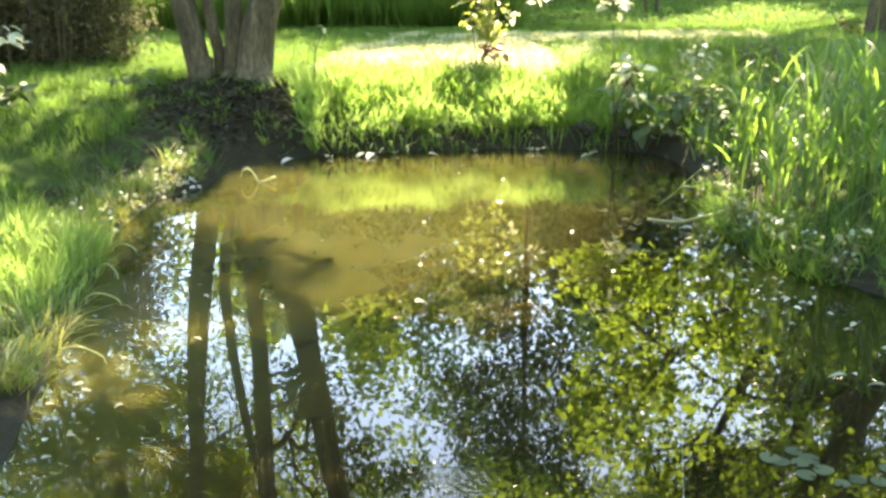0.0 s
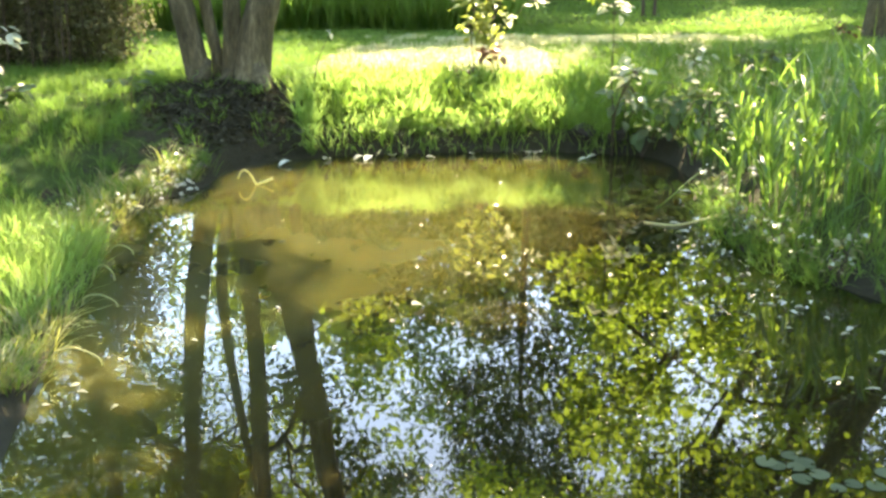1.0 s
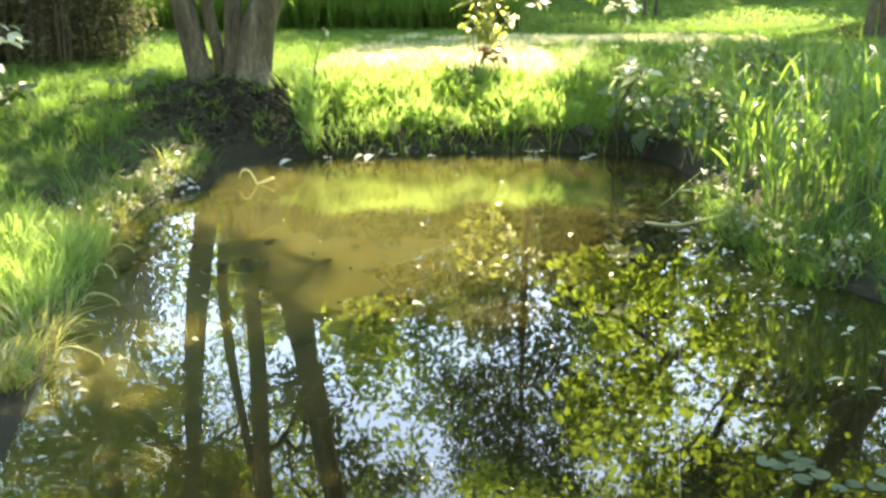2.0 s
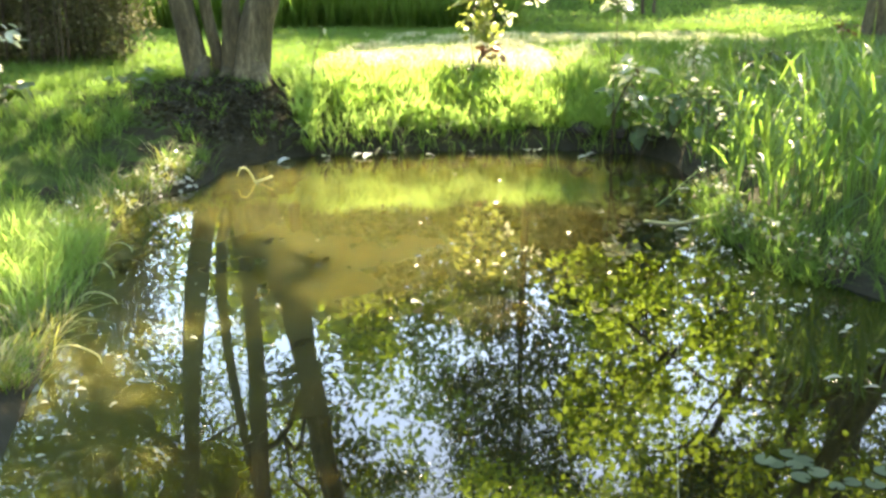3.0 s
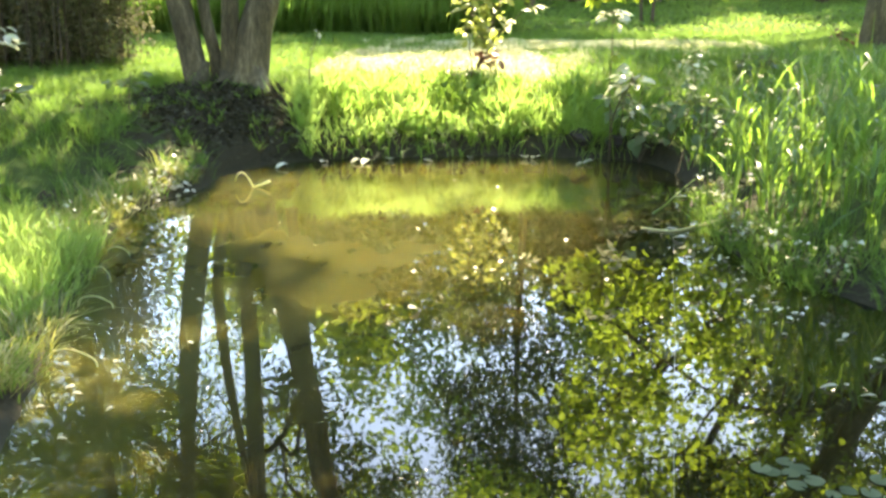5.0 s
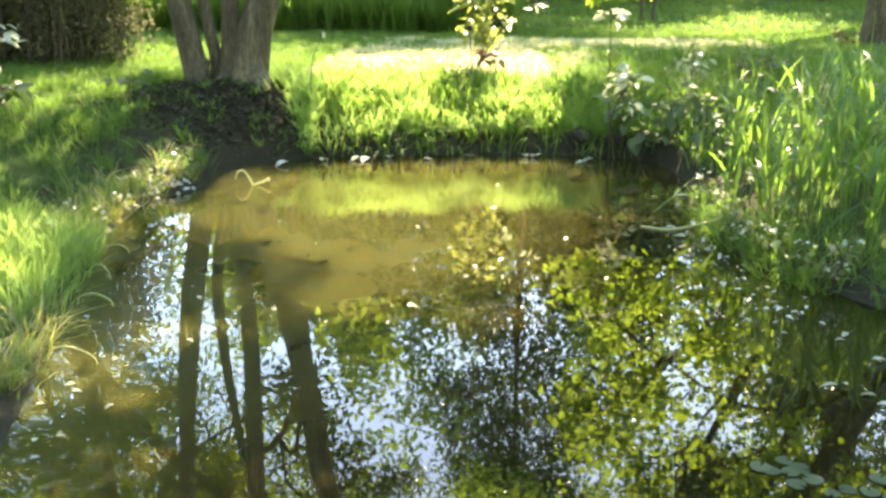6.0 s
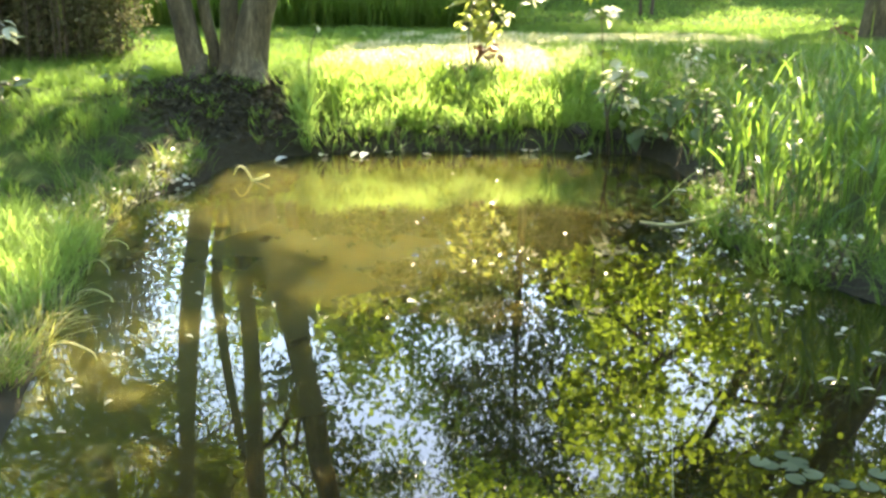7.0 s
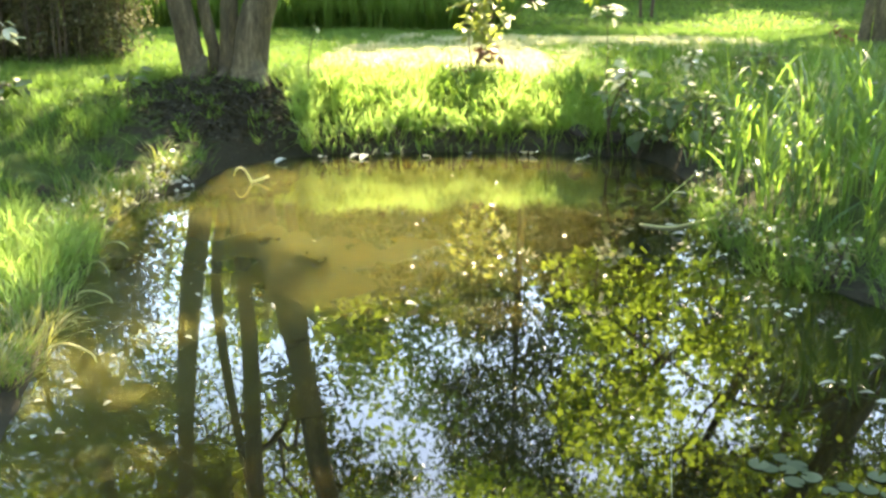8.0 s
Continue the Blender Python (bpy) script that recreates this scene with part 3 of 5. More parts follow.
def mid_trees():
    """Two trees on the lawn's far side, one on either hand."""
    stems = [([(9.8, 23.8, 0.4), (9.5, 23.7, 3), (8.2, 23.5, 6), (7.0, 23.4, 8.5), (6.0, 23.4, 11)], [0.24, 0.2, 0.17, 0.12, 0.04]),
             ([(8.8, 23.6, 4.8), (7.0, 23.3, 6.0), (5.4, 23.2, 7.4), (4.4, 23.2, 9.0)], [0.12, 0.1, 0.07, 0.03])]
    puffs = [((4.6, 23, 7.0), (1.3, 1.2, 0.6), 26), ((6.3, 23, 8.7), (1.5, 1.4, 0.8), 14), ((4.4, 23.3, 9.6), (1.4, 1.3, 0.8), 34), ((7.9, 23.4, 6.8), (1.2, 1.3, 1.5), 16), ((7.6, 23.6, 10.0), (1.8, 1.5, 1.2), 60), ((5.4, 23.4, 11.4), (2.0, 1.5, 0.8), 50)]
    tree("ash_tree", "leafy sunlit tree at the far side of the lawn", (9.8, 23.8, 0.4), stems, puffs, 0.17, 26, 0.36, LIGHT, 27, gaps=False)
    stems = [([(9.6, 22.0, 0.4), (9.5, 22.0, 3), (9.0, 22.0, 7), (9.0, 22.0, 11)], [0.22, 0.18, 0.13, 0.04])]
    puffs = [((8.7, 22.0, 7.0), (1.4, 1.2, 1.9), 84), ((6.9, 22.0, 9.9), (1.3, 1.1, 0.8), 90), ((9.3, 22.0, 10.3), (1.7, 1.3, 1.5), 110), ((10.0, 22, 5.6), (1.2, 1.1, 1.4), 70)]
    tree("dark_tree", "dark-leaved tree at the far side of the lawn", (9.6, 22.0, 0.4), stems, puffs, 0.17, 30, 0.36, DARK, 28, gaps=False)
    stems = [([(-11.4, 23.5, 0.4), (-11.3, 23.5, 3), (-11.0, 23.4, 7), (-10.6, 23.4, 11)], [0.24, 0.2, 0.14, 0.04])]
    puffs = [((-8.6, 23, 7.0), (2.2, 1.4, 1.8), 90), ((-6.6, 23, 8.6), (1.5, 1.3, 1.2), 22), ((-9.6, 23.3, 10.4), (2.4, 1.5, 1.6), 90), ((-5.0, 23.4, 10.6), (1.5, 1.3, 0.9), 36)]
    tree("ash_tree", "leafy tree behind the shaded thicket", (-11.4, 23.5, 0.4), stems, puffs, 0.16, 26, 0.36, ALDER, 29, gaps=False)


def wood():
    """The wood round the garden: tree after tree, with shrubs below; behind the pond in two rows. The outer ring is
    added to block skylight.
    """
    rng = np.random.default_rng(31)
    spots = [(-19, 33, 10), (-15.5, 31, 8.5), (-12, 30, 6.6), (-9, 31, 4.0), (-5.7, 30, 7.0), (-4.2, 29, 8.6), (-1.8, 30, 10.1), (0.9, 33, 9.8), (3.9, 32, 9.3),
             (6.3, 32, 12.5), (11.3, 32, 13.5), (13.3, 32, 10.0), (14.2, 35, 14), (17.5, 33, 15)]
    made = []
    for k, (x, y, h) in enumerate(spots):
        stems = [([(x, y, 0.4), (x + 0.1, y, h * 0.35), (x, y, h * 0.7), (x, y, h * 0.95)], [0.22, 0.18, 0.12, 0.04])]
        puffs = [((x, y, h * 0.25), (2.0, 1.2, h * 0.2), 40), ((x, y, h * 0.5), (2.0, 1.4, h * 0.3), 115 if 4 <= k <= 8 else 70), ((x + rng.uniform(-0.6, 0.6), y, h * 0.8), (1.7, 1.3, h * 0.22), 75 if 4 <= k <= 8 else 50)]
        made.append(tree("wood_tree", "dark leafy tree at the edge of the wood", (x, y, 0.4), stems, puffs, 0.30, 34, 0.42, DARK, 100 + k, gaps=False, sides=8, patchy=False, low=1.5 if x > 0.5 else 0.3))
        tagged(made[-1], group="trees of the wood")
    # back row added behind the wood to shade the far ground
    for x, y in [(1.5, 38), (4.5, 37), (7.5, 38), (10.5, 37), (13.5, 39), (16.5, 38), (-3, 37), (-7, 38)]:
        copy_thing(made[8 + int(x) % 4], pose(x, y, 0.4, 0, 0, 40 * x))
    # ring at the sides and back, added to hold off skylight
    ring = [(20, 27), (23, 22), (21, 16), (17, 12), (13.5, 18), (19, 7), (14, 3), (16, -3), (12, -8), (8, -11), (4, -12), (0, -13), (-4, -12), (-8, -11),
            (-12, -8), (-15, -3), (-13, 3), (-16, 7), (-14, 12), (-12, 17), (-17, 18), (-18, 25), (-22, 30), (10, -4), (-9, -4), (5, -8), (-4, -8)]
    for k, (x, y) in enumerate(ring):
        src = made[(k * 5 + 10) % 14] if y > 5 else made[9 + k % 5]
        copy_thing(src, pose(x, y, 0.4, 0, 0, rng.uniform(0, 360)))


# unseen tree added to keep sun off the low bank and tree foot
def side_tree():
    stems = [([(-6.7, 17.2, 0.4), (-6.6, 17.2, 3), (-6.2, 17.1, 6), (-5.8, 17.0, 9.5)], [0.26, 0.2, 0.14, 0.04]),
             ([(-6.5, 17.2, 4.5), (-5.0, 17.0, 6.6), (-3.2, 17.0, 8.0), (-1.8, 17.2, 8.6)], [0.14, 0.11, 0.07, 0.03])]
    puffs = [((-5.0, 15.6, 8.4), (2.2, 1.8, 1.0), 70), ((-6.8, 17, 9.5), (2.5, 2.2, 1.6), 110), ((-3.4, 16.6, 8.6), (1.6, 1.0, 0.7), 40), ((-3.8, 18.6, 8.3), (2.2, 1.4, 0.8), 130), ((-2.6, 15.2, 9.8), (3.4, 2.8, 0.8), 300), ((-1.2, 18.6, 10.2), (2.4, 1.4, 0.7), 140)]
    tree("spreading_tree", "added unseen tree behind the dark thicket, shading bank and lawn", (-6.7, 17.2, 0.4), stems, puffs, 0.13, 34, 0.26, ALDER, 19)


def back_trees():
    """Two trees added beyond the hedge; mirrored behind the stems, their crowns stand in for the bank tree's low
    leaves.
    """
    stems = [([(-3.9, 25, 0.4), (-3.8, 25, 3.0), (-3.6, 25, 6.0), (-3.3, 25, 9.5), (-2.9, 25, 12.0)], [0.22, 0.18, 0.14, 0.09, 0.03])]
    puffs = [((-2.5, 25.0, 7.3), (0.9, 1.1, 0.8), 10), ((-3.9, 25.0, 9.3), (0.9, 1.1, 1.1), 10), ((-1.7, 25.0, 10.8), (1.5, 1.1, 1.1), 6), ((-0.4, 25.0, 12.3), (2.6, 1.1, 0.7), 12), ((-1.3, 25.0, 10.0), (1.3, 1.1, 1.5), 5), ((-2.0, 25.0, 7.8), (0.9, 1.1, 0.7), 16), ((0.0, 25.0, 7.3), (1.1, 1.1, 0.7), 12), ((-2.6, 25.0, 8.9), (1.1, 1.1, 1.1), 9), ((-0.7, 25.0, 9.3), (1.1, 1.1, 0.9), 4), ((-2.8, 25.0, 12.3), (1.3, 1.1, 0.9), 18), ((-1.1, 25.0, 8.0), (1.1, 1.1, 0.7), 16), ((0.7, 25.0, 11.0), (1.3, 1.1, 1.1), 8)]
    tree("lime_tree", "added open-crowned tree beyond the hedge, mirrored between the stems", (-3.9, 25, 0.4), stems, puffs, 0.19, 26, 0.4, LIGHT, 37, gaps=False)
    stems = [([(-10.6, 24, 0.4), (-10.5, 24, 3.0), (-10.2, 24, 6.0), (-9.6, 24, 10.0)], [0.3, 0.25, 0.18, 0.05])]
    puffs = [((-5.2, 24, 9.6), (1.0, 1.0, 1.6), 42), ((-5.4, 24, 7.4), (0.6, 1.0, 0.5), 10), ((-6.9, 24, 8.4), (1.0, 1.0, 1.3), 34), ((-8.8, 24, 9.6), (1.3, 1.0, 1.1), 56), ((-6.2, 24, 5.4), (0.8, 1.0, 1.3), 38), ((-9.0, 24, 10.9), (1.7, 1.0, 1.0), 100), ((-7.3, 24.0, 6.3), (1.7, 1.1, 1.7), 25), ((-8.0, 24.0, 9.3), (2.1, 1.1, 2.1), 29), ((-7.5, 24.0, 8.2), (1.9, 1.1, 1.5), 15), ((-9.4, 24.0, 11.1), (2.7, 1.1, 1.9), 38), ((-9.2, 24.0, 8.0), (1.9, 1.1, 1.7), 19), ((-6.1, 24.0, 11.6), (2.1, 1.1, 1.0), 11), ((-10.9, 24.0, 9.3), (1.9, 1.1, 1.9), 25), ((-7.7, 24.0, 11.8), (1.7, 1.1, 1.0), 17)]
    tree("lime_tree", "added leafy tree beyond the thicket, mirrored by the low bank", (-10.6, 24, 0.4), stems, puffs, 0.145, 28, 0.42, ALDER, 39, gaps=False)


def bank_trees():
    """Two trees added on the side banks, higher than the view, whose boughs hold skylight off the water's edge."""
    stems = [([(-6.4, 6.4, 0.5), (-6.2, 6.5, 2.0), (-5.4, 6.9, 4.0), (-4.4, 7.2, 5.4)], [0.22, 0.18, 0.12, 0.04])]
    puffs = [((-4.2, 7.6, 5.6), (2.2, 2.6, 0.8), 330), ((-5.6, 5.4, 5.6), (1.8, 2.0, 1.0), 110)]
    tree("bank_tree", "added unseen leaning tree that keeps skylight off the low side bank", (-6.4, 6.4, 0.5), stems, puffs, 0.12, 26, 0.26, ALDER, 33)
    stems = [([(6.2, 6.0, 0.5), (6.0, 6.1, 2.0), (5.2, 6.4, 4.0), (4.2, 6.7, 5.4)], [0.22, 0.18, 0.12, 0.04])]
    puffs = [((4.0, 6.9, 5.6), (1.9, 2.4, 0.8), 190), ((5.6, 5.2, 5.6), (1.8, 2.0, 1.0), 110)]
    tree("bank_tree", "added unseen leaning tree that keeps skylight off the reeds", (6.2, 6.0, 0.5), stems, puffs, 0.12, 26, 0.26, ALDER, 35)


main_tree()
bank_trees()
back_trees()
low_tree()
side_tree()
far_right_tree()
round_tree()
mid_trees()
wood()


# ---- grass and reeds ----
def scatter(n, x0, x1, y0, y1, rng, keep=None):
    x, y = rng.uniform(x0, x1, n), rng.uniform(y0, y1, n)
    d = from_shore(x, y)
    ok = d > 0.02
    if keep is not None:
        ok &= keep(x, y, d, rng.uniform(0, 1, n))
    x, y = x[ok], y[ok]
    return np.stack([x, y, ground_height(x, y) - 0.01], -1)


def grass(name, at, height, width, material, label, lean=0.4, bend=0.5, way=None, seed=1):
    ob = part(name, blades_mesh(name, at, height, width, np.random.default_rng(seed), lean, bend, way), material)
    tagged(ob, label, "grass", kind="stuff")


def tufts(n, per, radius, x0, x1, y0, y1, rng, keep=None):
    """Blade feet in tufts, and the way from each tuft's middle to them."""
    c = scatter(n, x0, x1, y0, y1, rng, keep)
    c = np.repeat(c, per, axis=0)
    off = rng.normal(size=(len(c), 2)) * radius * rng.uniform(0.4, 1.4, (len(c) // per, 1)).repeat(per, 0)
    p = c[:, :2] + off
    ok = from_shore(p[:, 0], p[:, 1]) > -0.02
    z = np.maximum(ground_height(p[:, 0], p[:, 1]), -0.02)
    at = np.column_stack([p, z - 0.01])
    out = np.column_stack([off / radius, np.zeros(len(off))])
    return at[ok], out[ok]


def lawns():
    rng = np.random.default_rng(41)
    clear = lambda x, y: (np.hypot((x + 2.3) / 1.0, (y - 10.6) / 0.95) > 0.9 + 0.12 * lumps(3 * x, 3 * y))
    at = scatter(110000, -7, 8, 10.6, 19.5, rng, lambda x, y, d, u: (d > 0.3) & clear(x, y))
    grass("lawn_grass", at, 0.11, 0.008, GRASS, "short sunlit lawn grass behind the pond", 0.7, 0.6, seed=2)
    at = scatter(80000, -12, 17, 19, 36, rng)
    grass("far_lawn_grass", at, 0.10, 0.02, GRASS, "mown lawn in the shade of the wood", 0.7, 0.6, seed=3)
    # patches of much paler blades on the lawn
    pale_spots = lambda x, y, d, u: u * (1.0 + 0.9 * np.abs(lumps(3.1 * x, 1.6 * y))) + 0.5 * lumps(2.0 * x + 1, 1.1 * y) < (np.hypot((x - 0.75) / 0.6, (y - 13.8) / 2.8) < 1) * 1.5 + (np.hypot((x + 0.35) / 0.9, (y - 14.2) / 2.0) < 1) * 0.45 + (np.hypot((x + 1.2) / 0.6, (y - 13.2) / 1.2) < 1) * 0.45 + (np.hypot((x - 2.2) / 2.4, (y - 16.6) / 0.7) < 1) * 0.6
    at = scatter(190000, -1.6, 5, 11.05, 17.6, rng, pale_spots)
    grass("mown_hay", at, 0.10, 0.014, PALE_GRASS, "pale grass lying on the lawn", 1.2, 0.7, seed=9)
    at, out = tufts(400, 56, 0.09, -1.6, 2.1, 10.3, 11.9, rng, lambda x, y, d, u: clear(x, y) & (d > 0.12) & (d < 1.25) & ~((x > 0.5) & (x < 1.15) & (y > 11.1)) & ((d > 0.25) | (u < 0.35 + 0.5 * (lumps(x * 2.7, 3.0) > 0.1))))
    h = 0.32 * (1.0 + 0.6 * lumps(at[:, 0] * 3.1, at[:, 1] * 2.0))
    grass("bank_grass", at, h, 0.0095, SUNLIT_GRASS, "long bright grass on the far bank", 0.45, 0.8, out * 0.7 + [0, -0.3, 0], 4)
    at, out = tufts(110, 26, 0.06, -1.5, 1.7, 10.3, 11.0, rng, lambda x, y, d, u: (d > 0.05) & (d < 0.22) & (lumps(x * 2.3, 1.0) > -0.6))
    grass("hanging_grass", at, 0.3, 0.009, SUNLIT_GRASS, "long grass hanging down the far bank to the water", 0.9, 1.3, out * 0.4 + [0, -1.2, 0], 16)
    at, out = tufts(24, 16, 0.05, -3.0, -1.5, 10.0, 11.2, rng, lambda x, y, d, u: d > 0.08)
    grass("shade_grass", at, 0.15, 0.008, GRASS, "thin straggling grass in the tree's shade", 0.8, 0.9, out * 0.6 + [0, -0.6, 0], 22)
    at, out = tufts(200, 16, 0.05, -1.2, 2.1, 10.4, 11.8, rng, lambda x, y, d, u: (d > 0.25) & (d < 1.2))
    grass("bank_weeds", at, 0.35, 0.02, REED, "broad-bladed weeds among the bank grass", 0.35, 0.6, out * 0.7, 17)
    at, out = tufts(1900, 32, 0.07, -6.5, -1.6, 3.0, 14.0, rng, lambda x, y, d, u: (d > 0.06) & clear(x, y) & (u < 0.35 + 0.65 * (lumps(x * 1.6, y * 1.6) > -0.1)))
    grass("meadow_grass", at, 0.21, 0.0055, GRASS, "uneven tufted meadow grass on the low bank", 0.55, 0.8, out * 0.8, 5)
    at, out = tufts(26, 110, 0.10, -3.1, -2.25, 5.2, 7.0, rng)
    grass("bright_tuft_grass", at, 0.34, 0.006, SUNLIT_GRASS, "thick fine bright green grass tufts by the water", 0.5, 0.7, out, 10)
    p = np.column_stack([rng.normal(-1.34, 0.04, 44), rng.normal(10.32, 0.03, 44)])
    at = np.column_stack([p, np.maximum(ground_height(p[:, 0], p[:, 1]), 0) + 0.02])
    grass("long_tussock", at, 0.3, 0.009, SUNLIT_GRASS, "long grass tussock trailing down to the water", 0.8, 1.4, np.tile([0.0, -1.5, 0.0], (44, 1)), 23)
    at, out = tufts(70, 44, 0.08, -2.6, -1.7, 3.6, 8.8, rng, lambda x, y, d, u: (d < 0.22) & (u < np.where(y < 5.8, 1.0, 0.4)))
    grass("dry_overhanging_grass", at, 0.26, 0.007, STRAW, "pale yellow grass drooping over the water", 0.7, 1.0, out + [0.5, 0, 0], 12)
    at, out = tufts(30, 50, 0.09, -2.2, -1.8, 4.4, 5.5, rng, lambda x, y, d, u: d < 0.3)
    grass("straw_tuft_grass", at, 0.3, 0.007, STRAW, "thick pale straw-coloured grass tufts leaning over the water", 0.8, 0.9, out + [0.4, 0, 0], 21)
    at, out = tufts(60, 14, 0.07, -2.9, -2.2, 6.3, 9.2, rng, lambda x, y, d, u: d < 0.45)
    grass("shore_weeds", at, 0.22, 0.012, STRAW, "pale withered weeds along the shore", 0.7, 0.8, out, 13)


def reeds():
    rng = np.random.default_rng(43)
    foot = scatter(500, 1.9, 5.2, 5.9, 10.4, rng, lambda x, y, d, u: (d > np.where(y > 6.8, 0.28, 0.05)) & (d < 1.9) & (u < 1.15 - 0.3 * d) & (lumps(x * 2.2, y * 2.2) > -0.35) & (y < 9.3) & (y > 6.7 - 0.9 * (x > 2.75)))
    n = len(foot)
    h = rng.uniform(0.65, 1.1, n)
    grass("reed_stalks", foot, h * 1.1, 0.012, REED, "dense tall green reed stalks on the pond's edge", 0.16, 0.12, seed=6)
    per = 5
    at = np.repeat(foot, per, axis=0)
    f = rng.uniform(0.05, 0.8, len(at))
    at = at + np.column_stack([np.zeros((len(at), 2)), f * np.repeat(h, per) * 0.85])
    grass("reed_leaves", at, 0.34, 0.027, REED, "long arching green reed leaves", 0.5, 0.75, seed=7)
    at, out = tufts(300, 20, 0.1, 2.0, 7.5, 9.2, 14.5, rng, lambda x, y, d, u: (d > 0.1) & (u < 0.8))
    grass("tall_weeds", at, 0.31, 0.016, REED, "shaded tall weeds behind the reeds", 0.5, 0.6, out * 0.7, 8)
    at, out = tufts(110, 26, 0.07, 1.8, 3.4, 4.4, 9.8, rng, lambda x, y, d, u: (d < 0.3) & (u < np.where(y < 6.8, 0.35, 1.0)))
    grass("shore_sedge", at, 0.2, 0.008, GRASS, "fine green sedge along the reed shore", 0.7, 0.9, out + [-0.6, 0, 0], 15)
    at, out = tufts(50, 24, 0.07, 2.35, 3.3, 4.2, 6.4, rng, lambda x, y, d, u: d < 0.16)
    grass("overhanging_sedge", at, 0.34, 0.008, REED, "dark green sedge drooping from the reed shore over the water", 0.9, 1.1, out * 0.4 + [-0.7, -0.8, 0], 18)
    edge = SHORE_LINE[(SHORE_LINE[:, 0] > 1.5) & (SHORE_LINE[:, 1] > 6.2) & (SHORE_LINE[:, 1] < 8.6)][:, :2]
    c = np.repeat(edge[rng.integers(0, len(edge), 40)] + rng.normal(size=(40, 2)) * 0.05, 20, axis=0)
    off = rng.normal(size=(len(c), 2)) * 0.04
    p = c + off
    at = np.column_stack([p, np.maximum(ground_height(p[:, 0], p[:, 1]), -0.05)])
    grass("emergent_sedge", at, 0.2, 0.008, GRASS, "sedge standing in the shallow water by the reeds", 0.6, 0.9, np.column_stack([off * 12 + [-0.25, -0.25], np.zeros(len(off))]), 19)
    at, out = tufts(40, 34, 0.09, 1.95, 2.9, 5.5, 7.4, rng, lambda x, y, d, u: (d > 0.1) & (d < 0.6) & ((y > 6.4) | (x > 2.45)))
    grass("low_reed_grass", at, 0.26, 0.008, GRASS, "fine green grass at the foot of the reeds", 0.5, 0.7, out, 14)


lawns()
reeds()


# ---- shrubs and hedge ----
def shrub(name, label, at, spread_r, height, n, leaf, per, material, seed, stems=9, bark=None, boxy=False, cat="shrub"):
    """A bush of stems from one foot, with leaf clumps along their upper parts."""
    rng = np.random.default_rng(seed)
    at = np.array([at[0], at[1], float(ground_height(at[0], at[1])) - 0.03])
    top = holder(name, at, label, cat)
    limbs = []
    for k in range(stems):
        a, r = rng.uniform(0, 6.28), rng.uniform(0.2, 1.0)
        foot = np.array([math.cos(a), math.sin(a), 0]) * (r * 0.95 if boxy else 0.18) * spread_r[0]
        tip = np.array([math.cos(a) * spread_r[0] * r, math.sin(a) * spread_r[1] * r, height * rng.uniform(0.75, 1.0)])
        line = smooth_line([foot, foot * 0.6 + tip * 0.4 + [0, 0, 0.12 * height], tip], 9)
        limbs.append((line, np.linspace(0.011 if boxy else 0.012 + 0.008 * height, 0.004, 9)))
    d = unit(rng.normal(size=(n, 3))) * rng.uniform(0.3, 1.0, (n, 1)) ** 0.4
    cl = np.array([0, 0, height * 0.5]) + d * np.array([*spread_r, height * 0.5])
    if boxy:
        cl = rng.uniform(-1, 1, (n, 3)) * np.array([*spread_r, height * 0.48]) + np.array([0, 0, height * 0.52])
    for pts, rad in limbs:
        part("stem", tubes("stem", [(pts, rad)], 6), bark or TWIG, top)
    p = np.repeat(cl, per, axis=0) + rng.normal(size=(len(cl) * per, 3)) * 0.16
    p = p[p[:, 2] > 0.05]
    part("foliage", leaves_mesh("foliage", p, leaf, rng), material, top)
    return top


def shrubs():
    shrub("thicket", "dark dense thicket of upright brown stems", (-4.85, 13.4), (0.88, 0.6), 2.4, 900, 0.06, 26, THICK, 51, 110, TWIG, True)
    shrub("thicket", "dark dense thicket of upright brown stems", (-6.45, 13.5), (0.95, 0.6), 2.5, 900, 0.06, 26, THICK, 52, 90, TWIG, True)
    rng = np.random.default_rng(61)
    at, out = tufts(520, 30, 0.12, -6.5, 1.2, 18.9, 20.6, rng)
    grass("tall_hedge_grass", at, 1.05, 0.022, GRASS, "tall green grass growing up along the hedge", 0.3, 0.45, out * 0.5, 20)
    for k, x in enumerate((-5.4, -3.9, -2.5, -1.2, 0.2)):
        tagged(shrub("hedge_shrub", "shaded dark green shrub at the back of the lawn", (x, 20.6 + 0.3 * (k % 2)), (1.15, 0.7), 1.7, 130, 0.13, 34, ALDER, 60 + k, 16), group="hedge shrubs")


shrubs()


# ---- saplings, weeds and flowers ----
def leaf_blank(name, size, width, seed):
    """One broad leaf with a folded midrib and a bent tip, growing along +x from its stalk."""
    rng = np.random.default_rng(seed)
    n = 6
    s = np.linspace(0, 1, n)
    w = size * width * 0.5 * np.sin(np.pi * s ** 0.8) ** 0.8
    w[0], w[-1] = 0.0015, 0.0008
    x, z = s * size, size * (0.10 * s - rng.uniform(0.2, 0.4) * s ** 2)
    mid = np.stack([x, 0 * x, z], -1)
    up = w * rng.uniform(0.15, 0.4)
    left, right = mid + np.stack([0 * x, w, up], -1), mid + np.stack([0 * x, -w, up], -1)
    i = np.arange(n - 1)[:, None]
    faces = np.concatenate([np.hstack([i, i + 1, n + i + 1, n + i]), np.hstack([i + 1, i, 2 * n + i, 2 * n + i + 1])])
    return mesh_from(name, np.vstack([mid, left, right]), [faces])


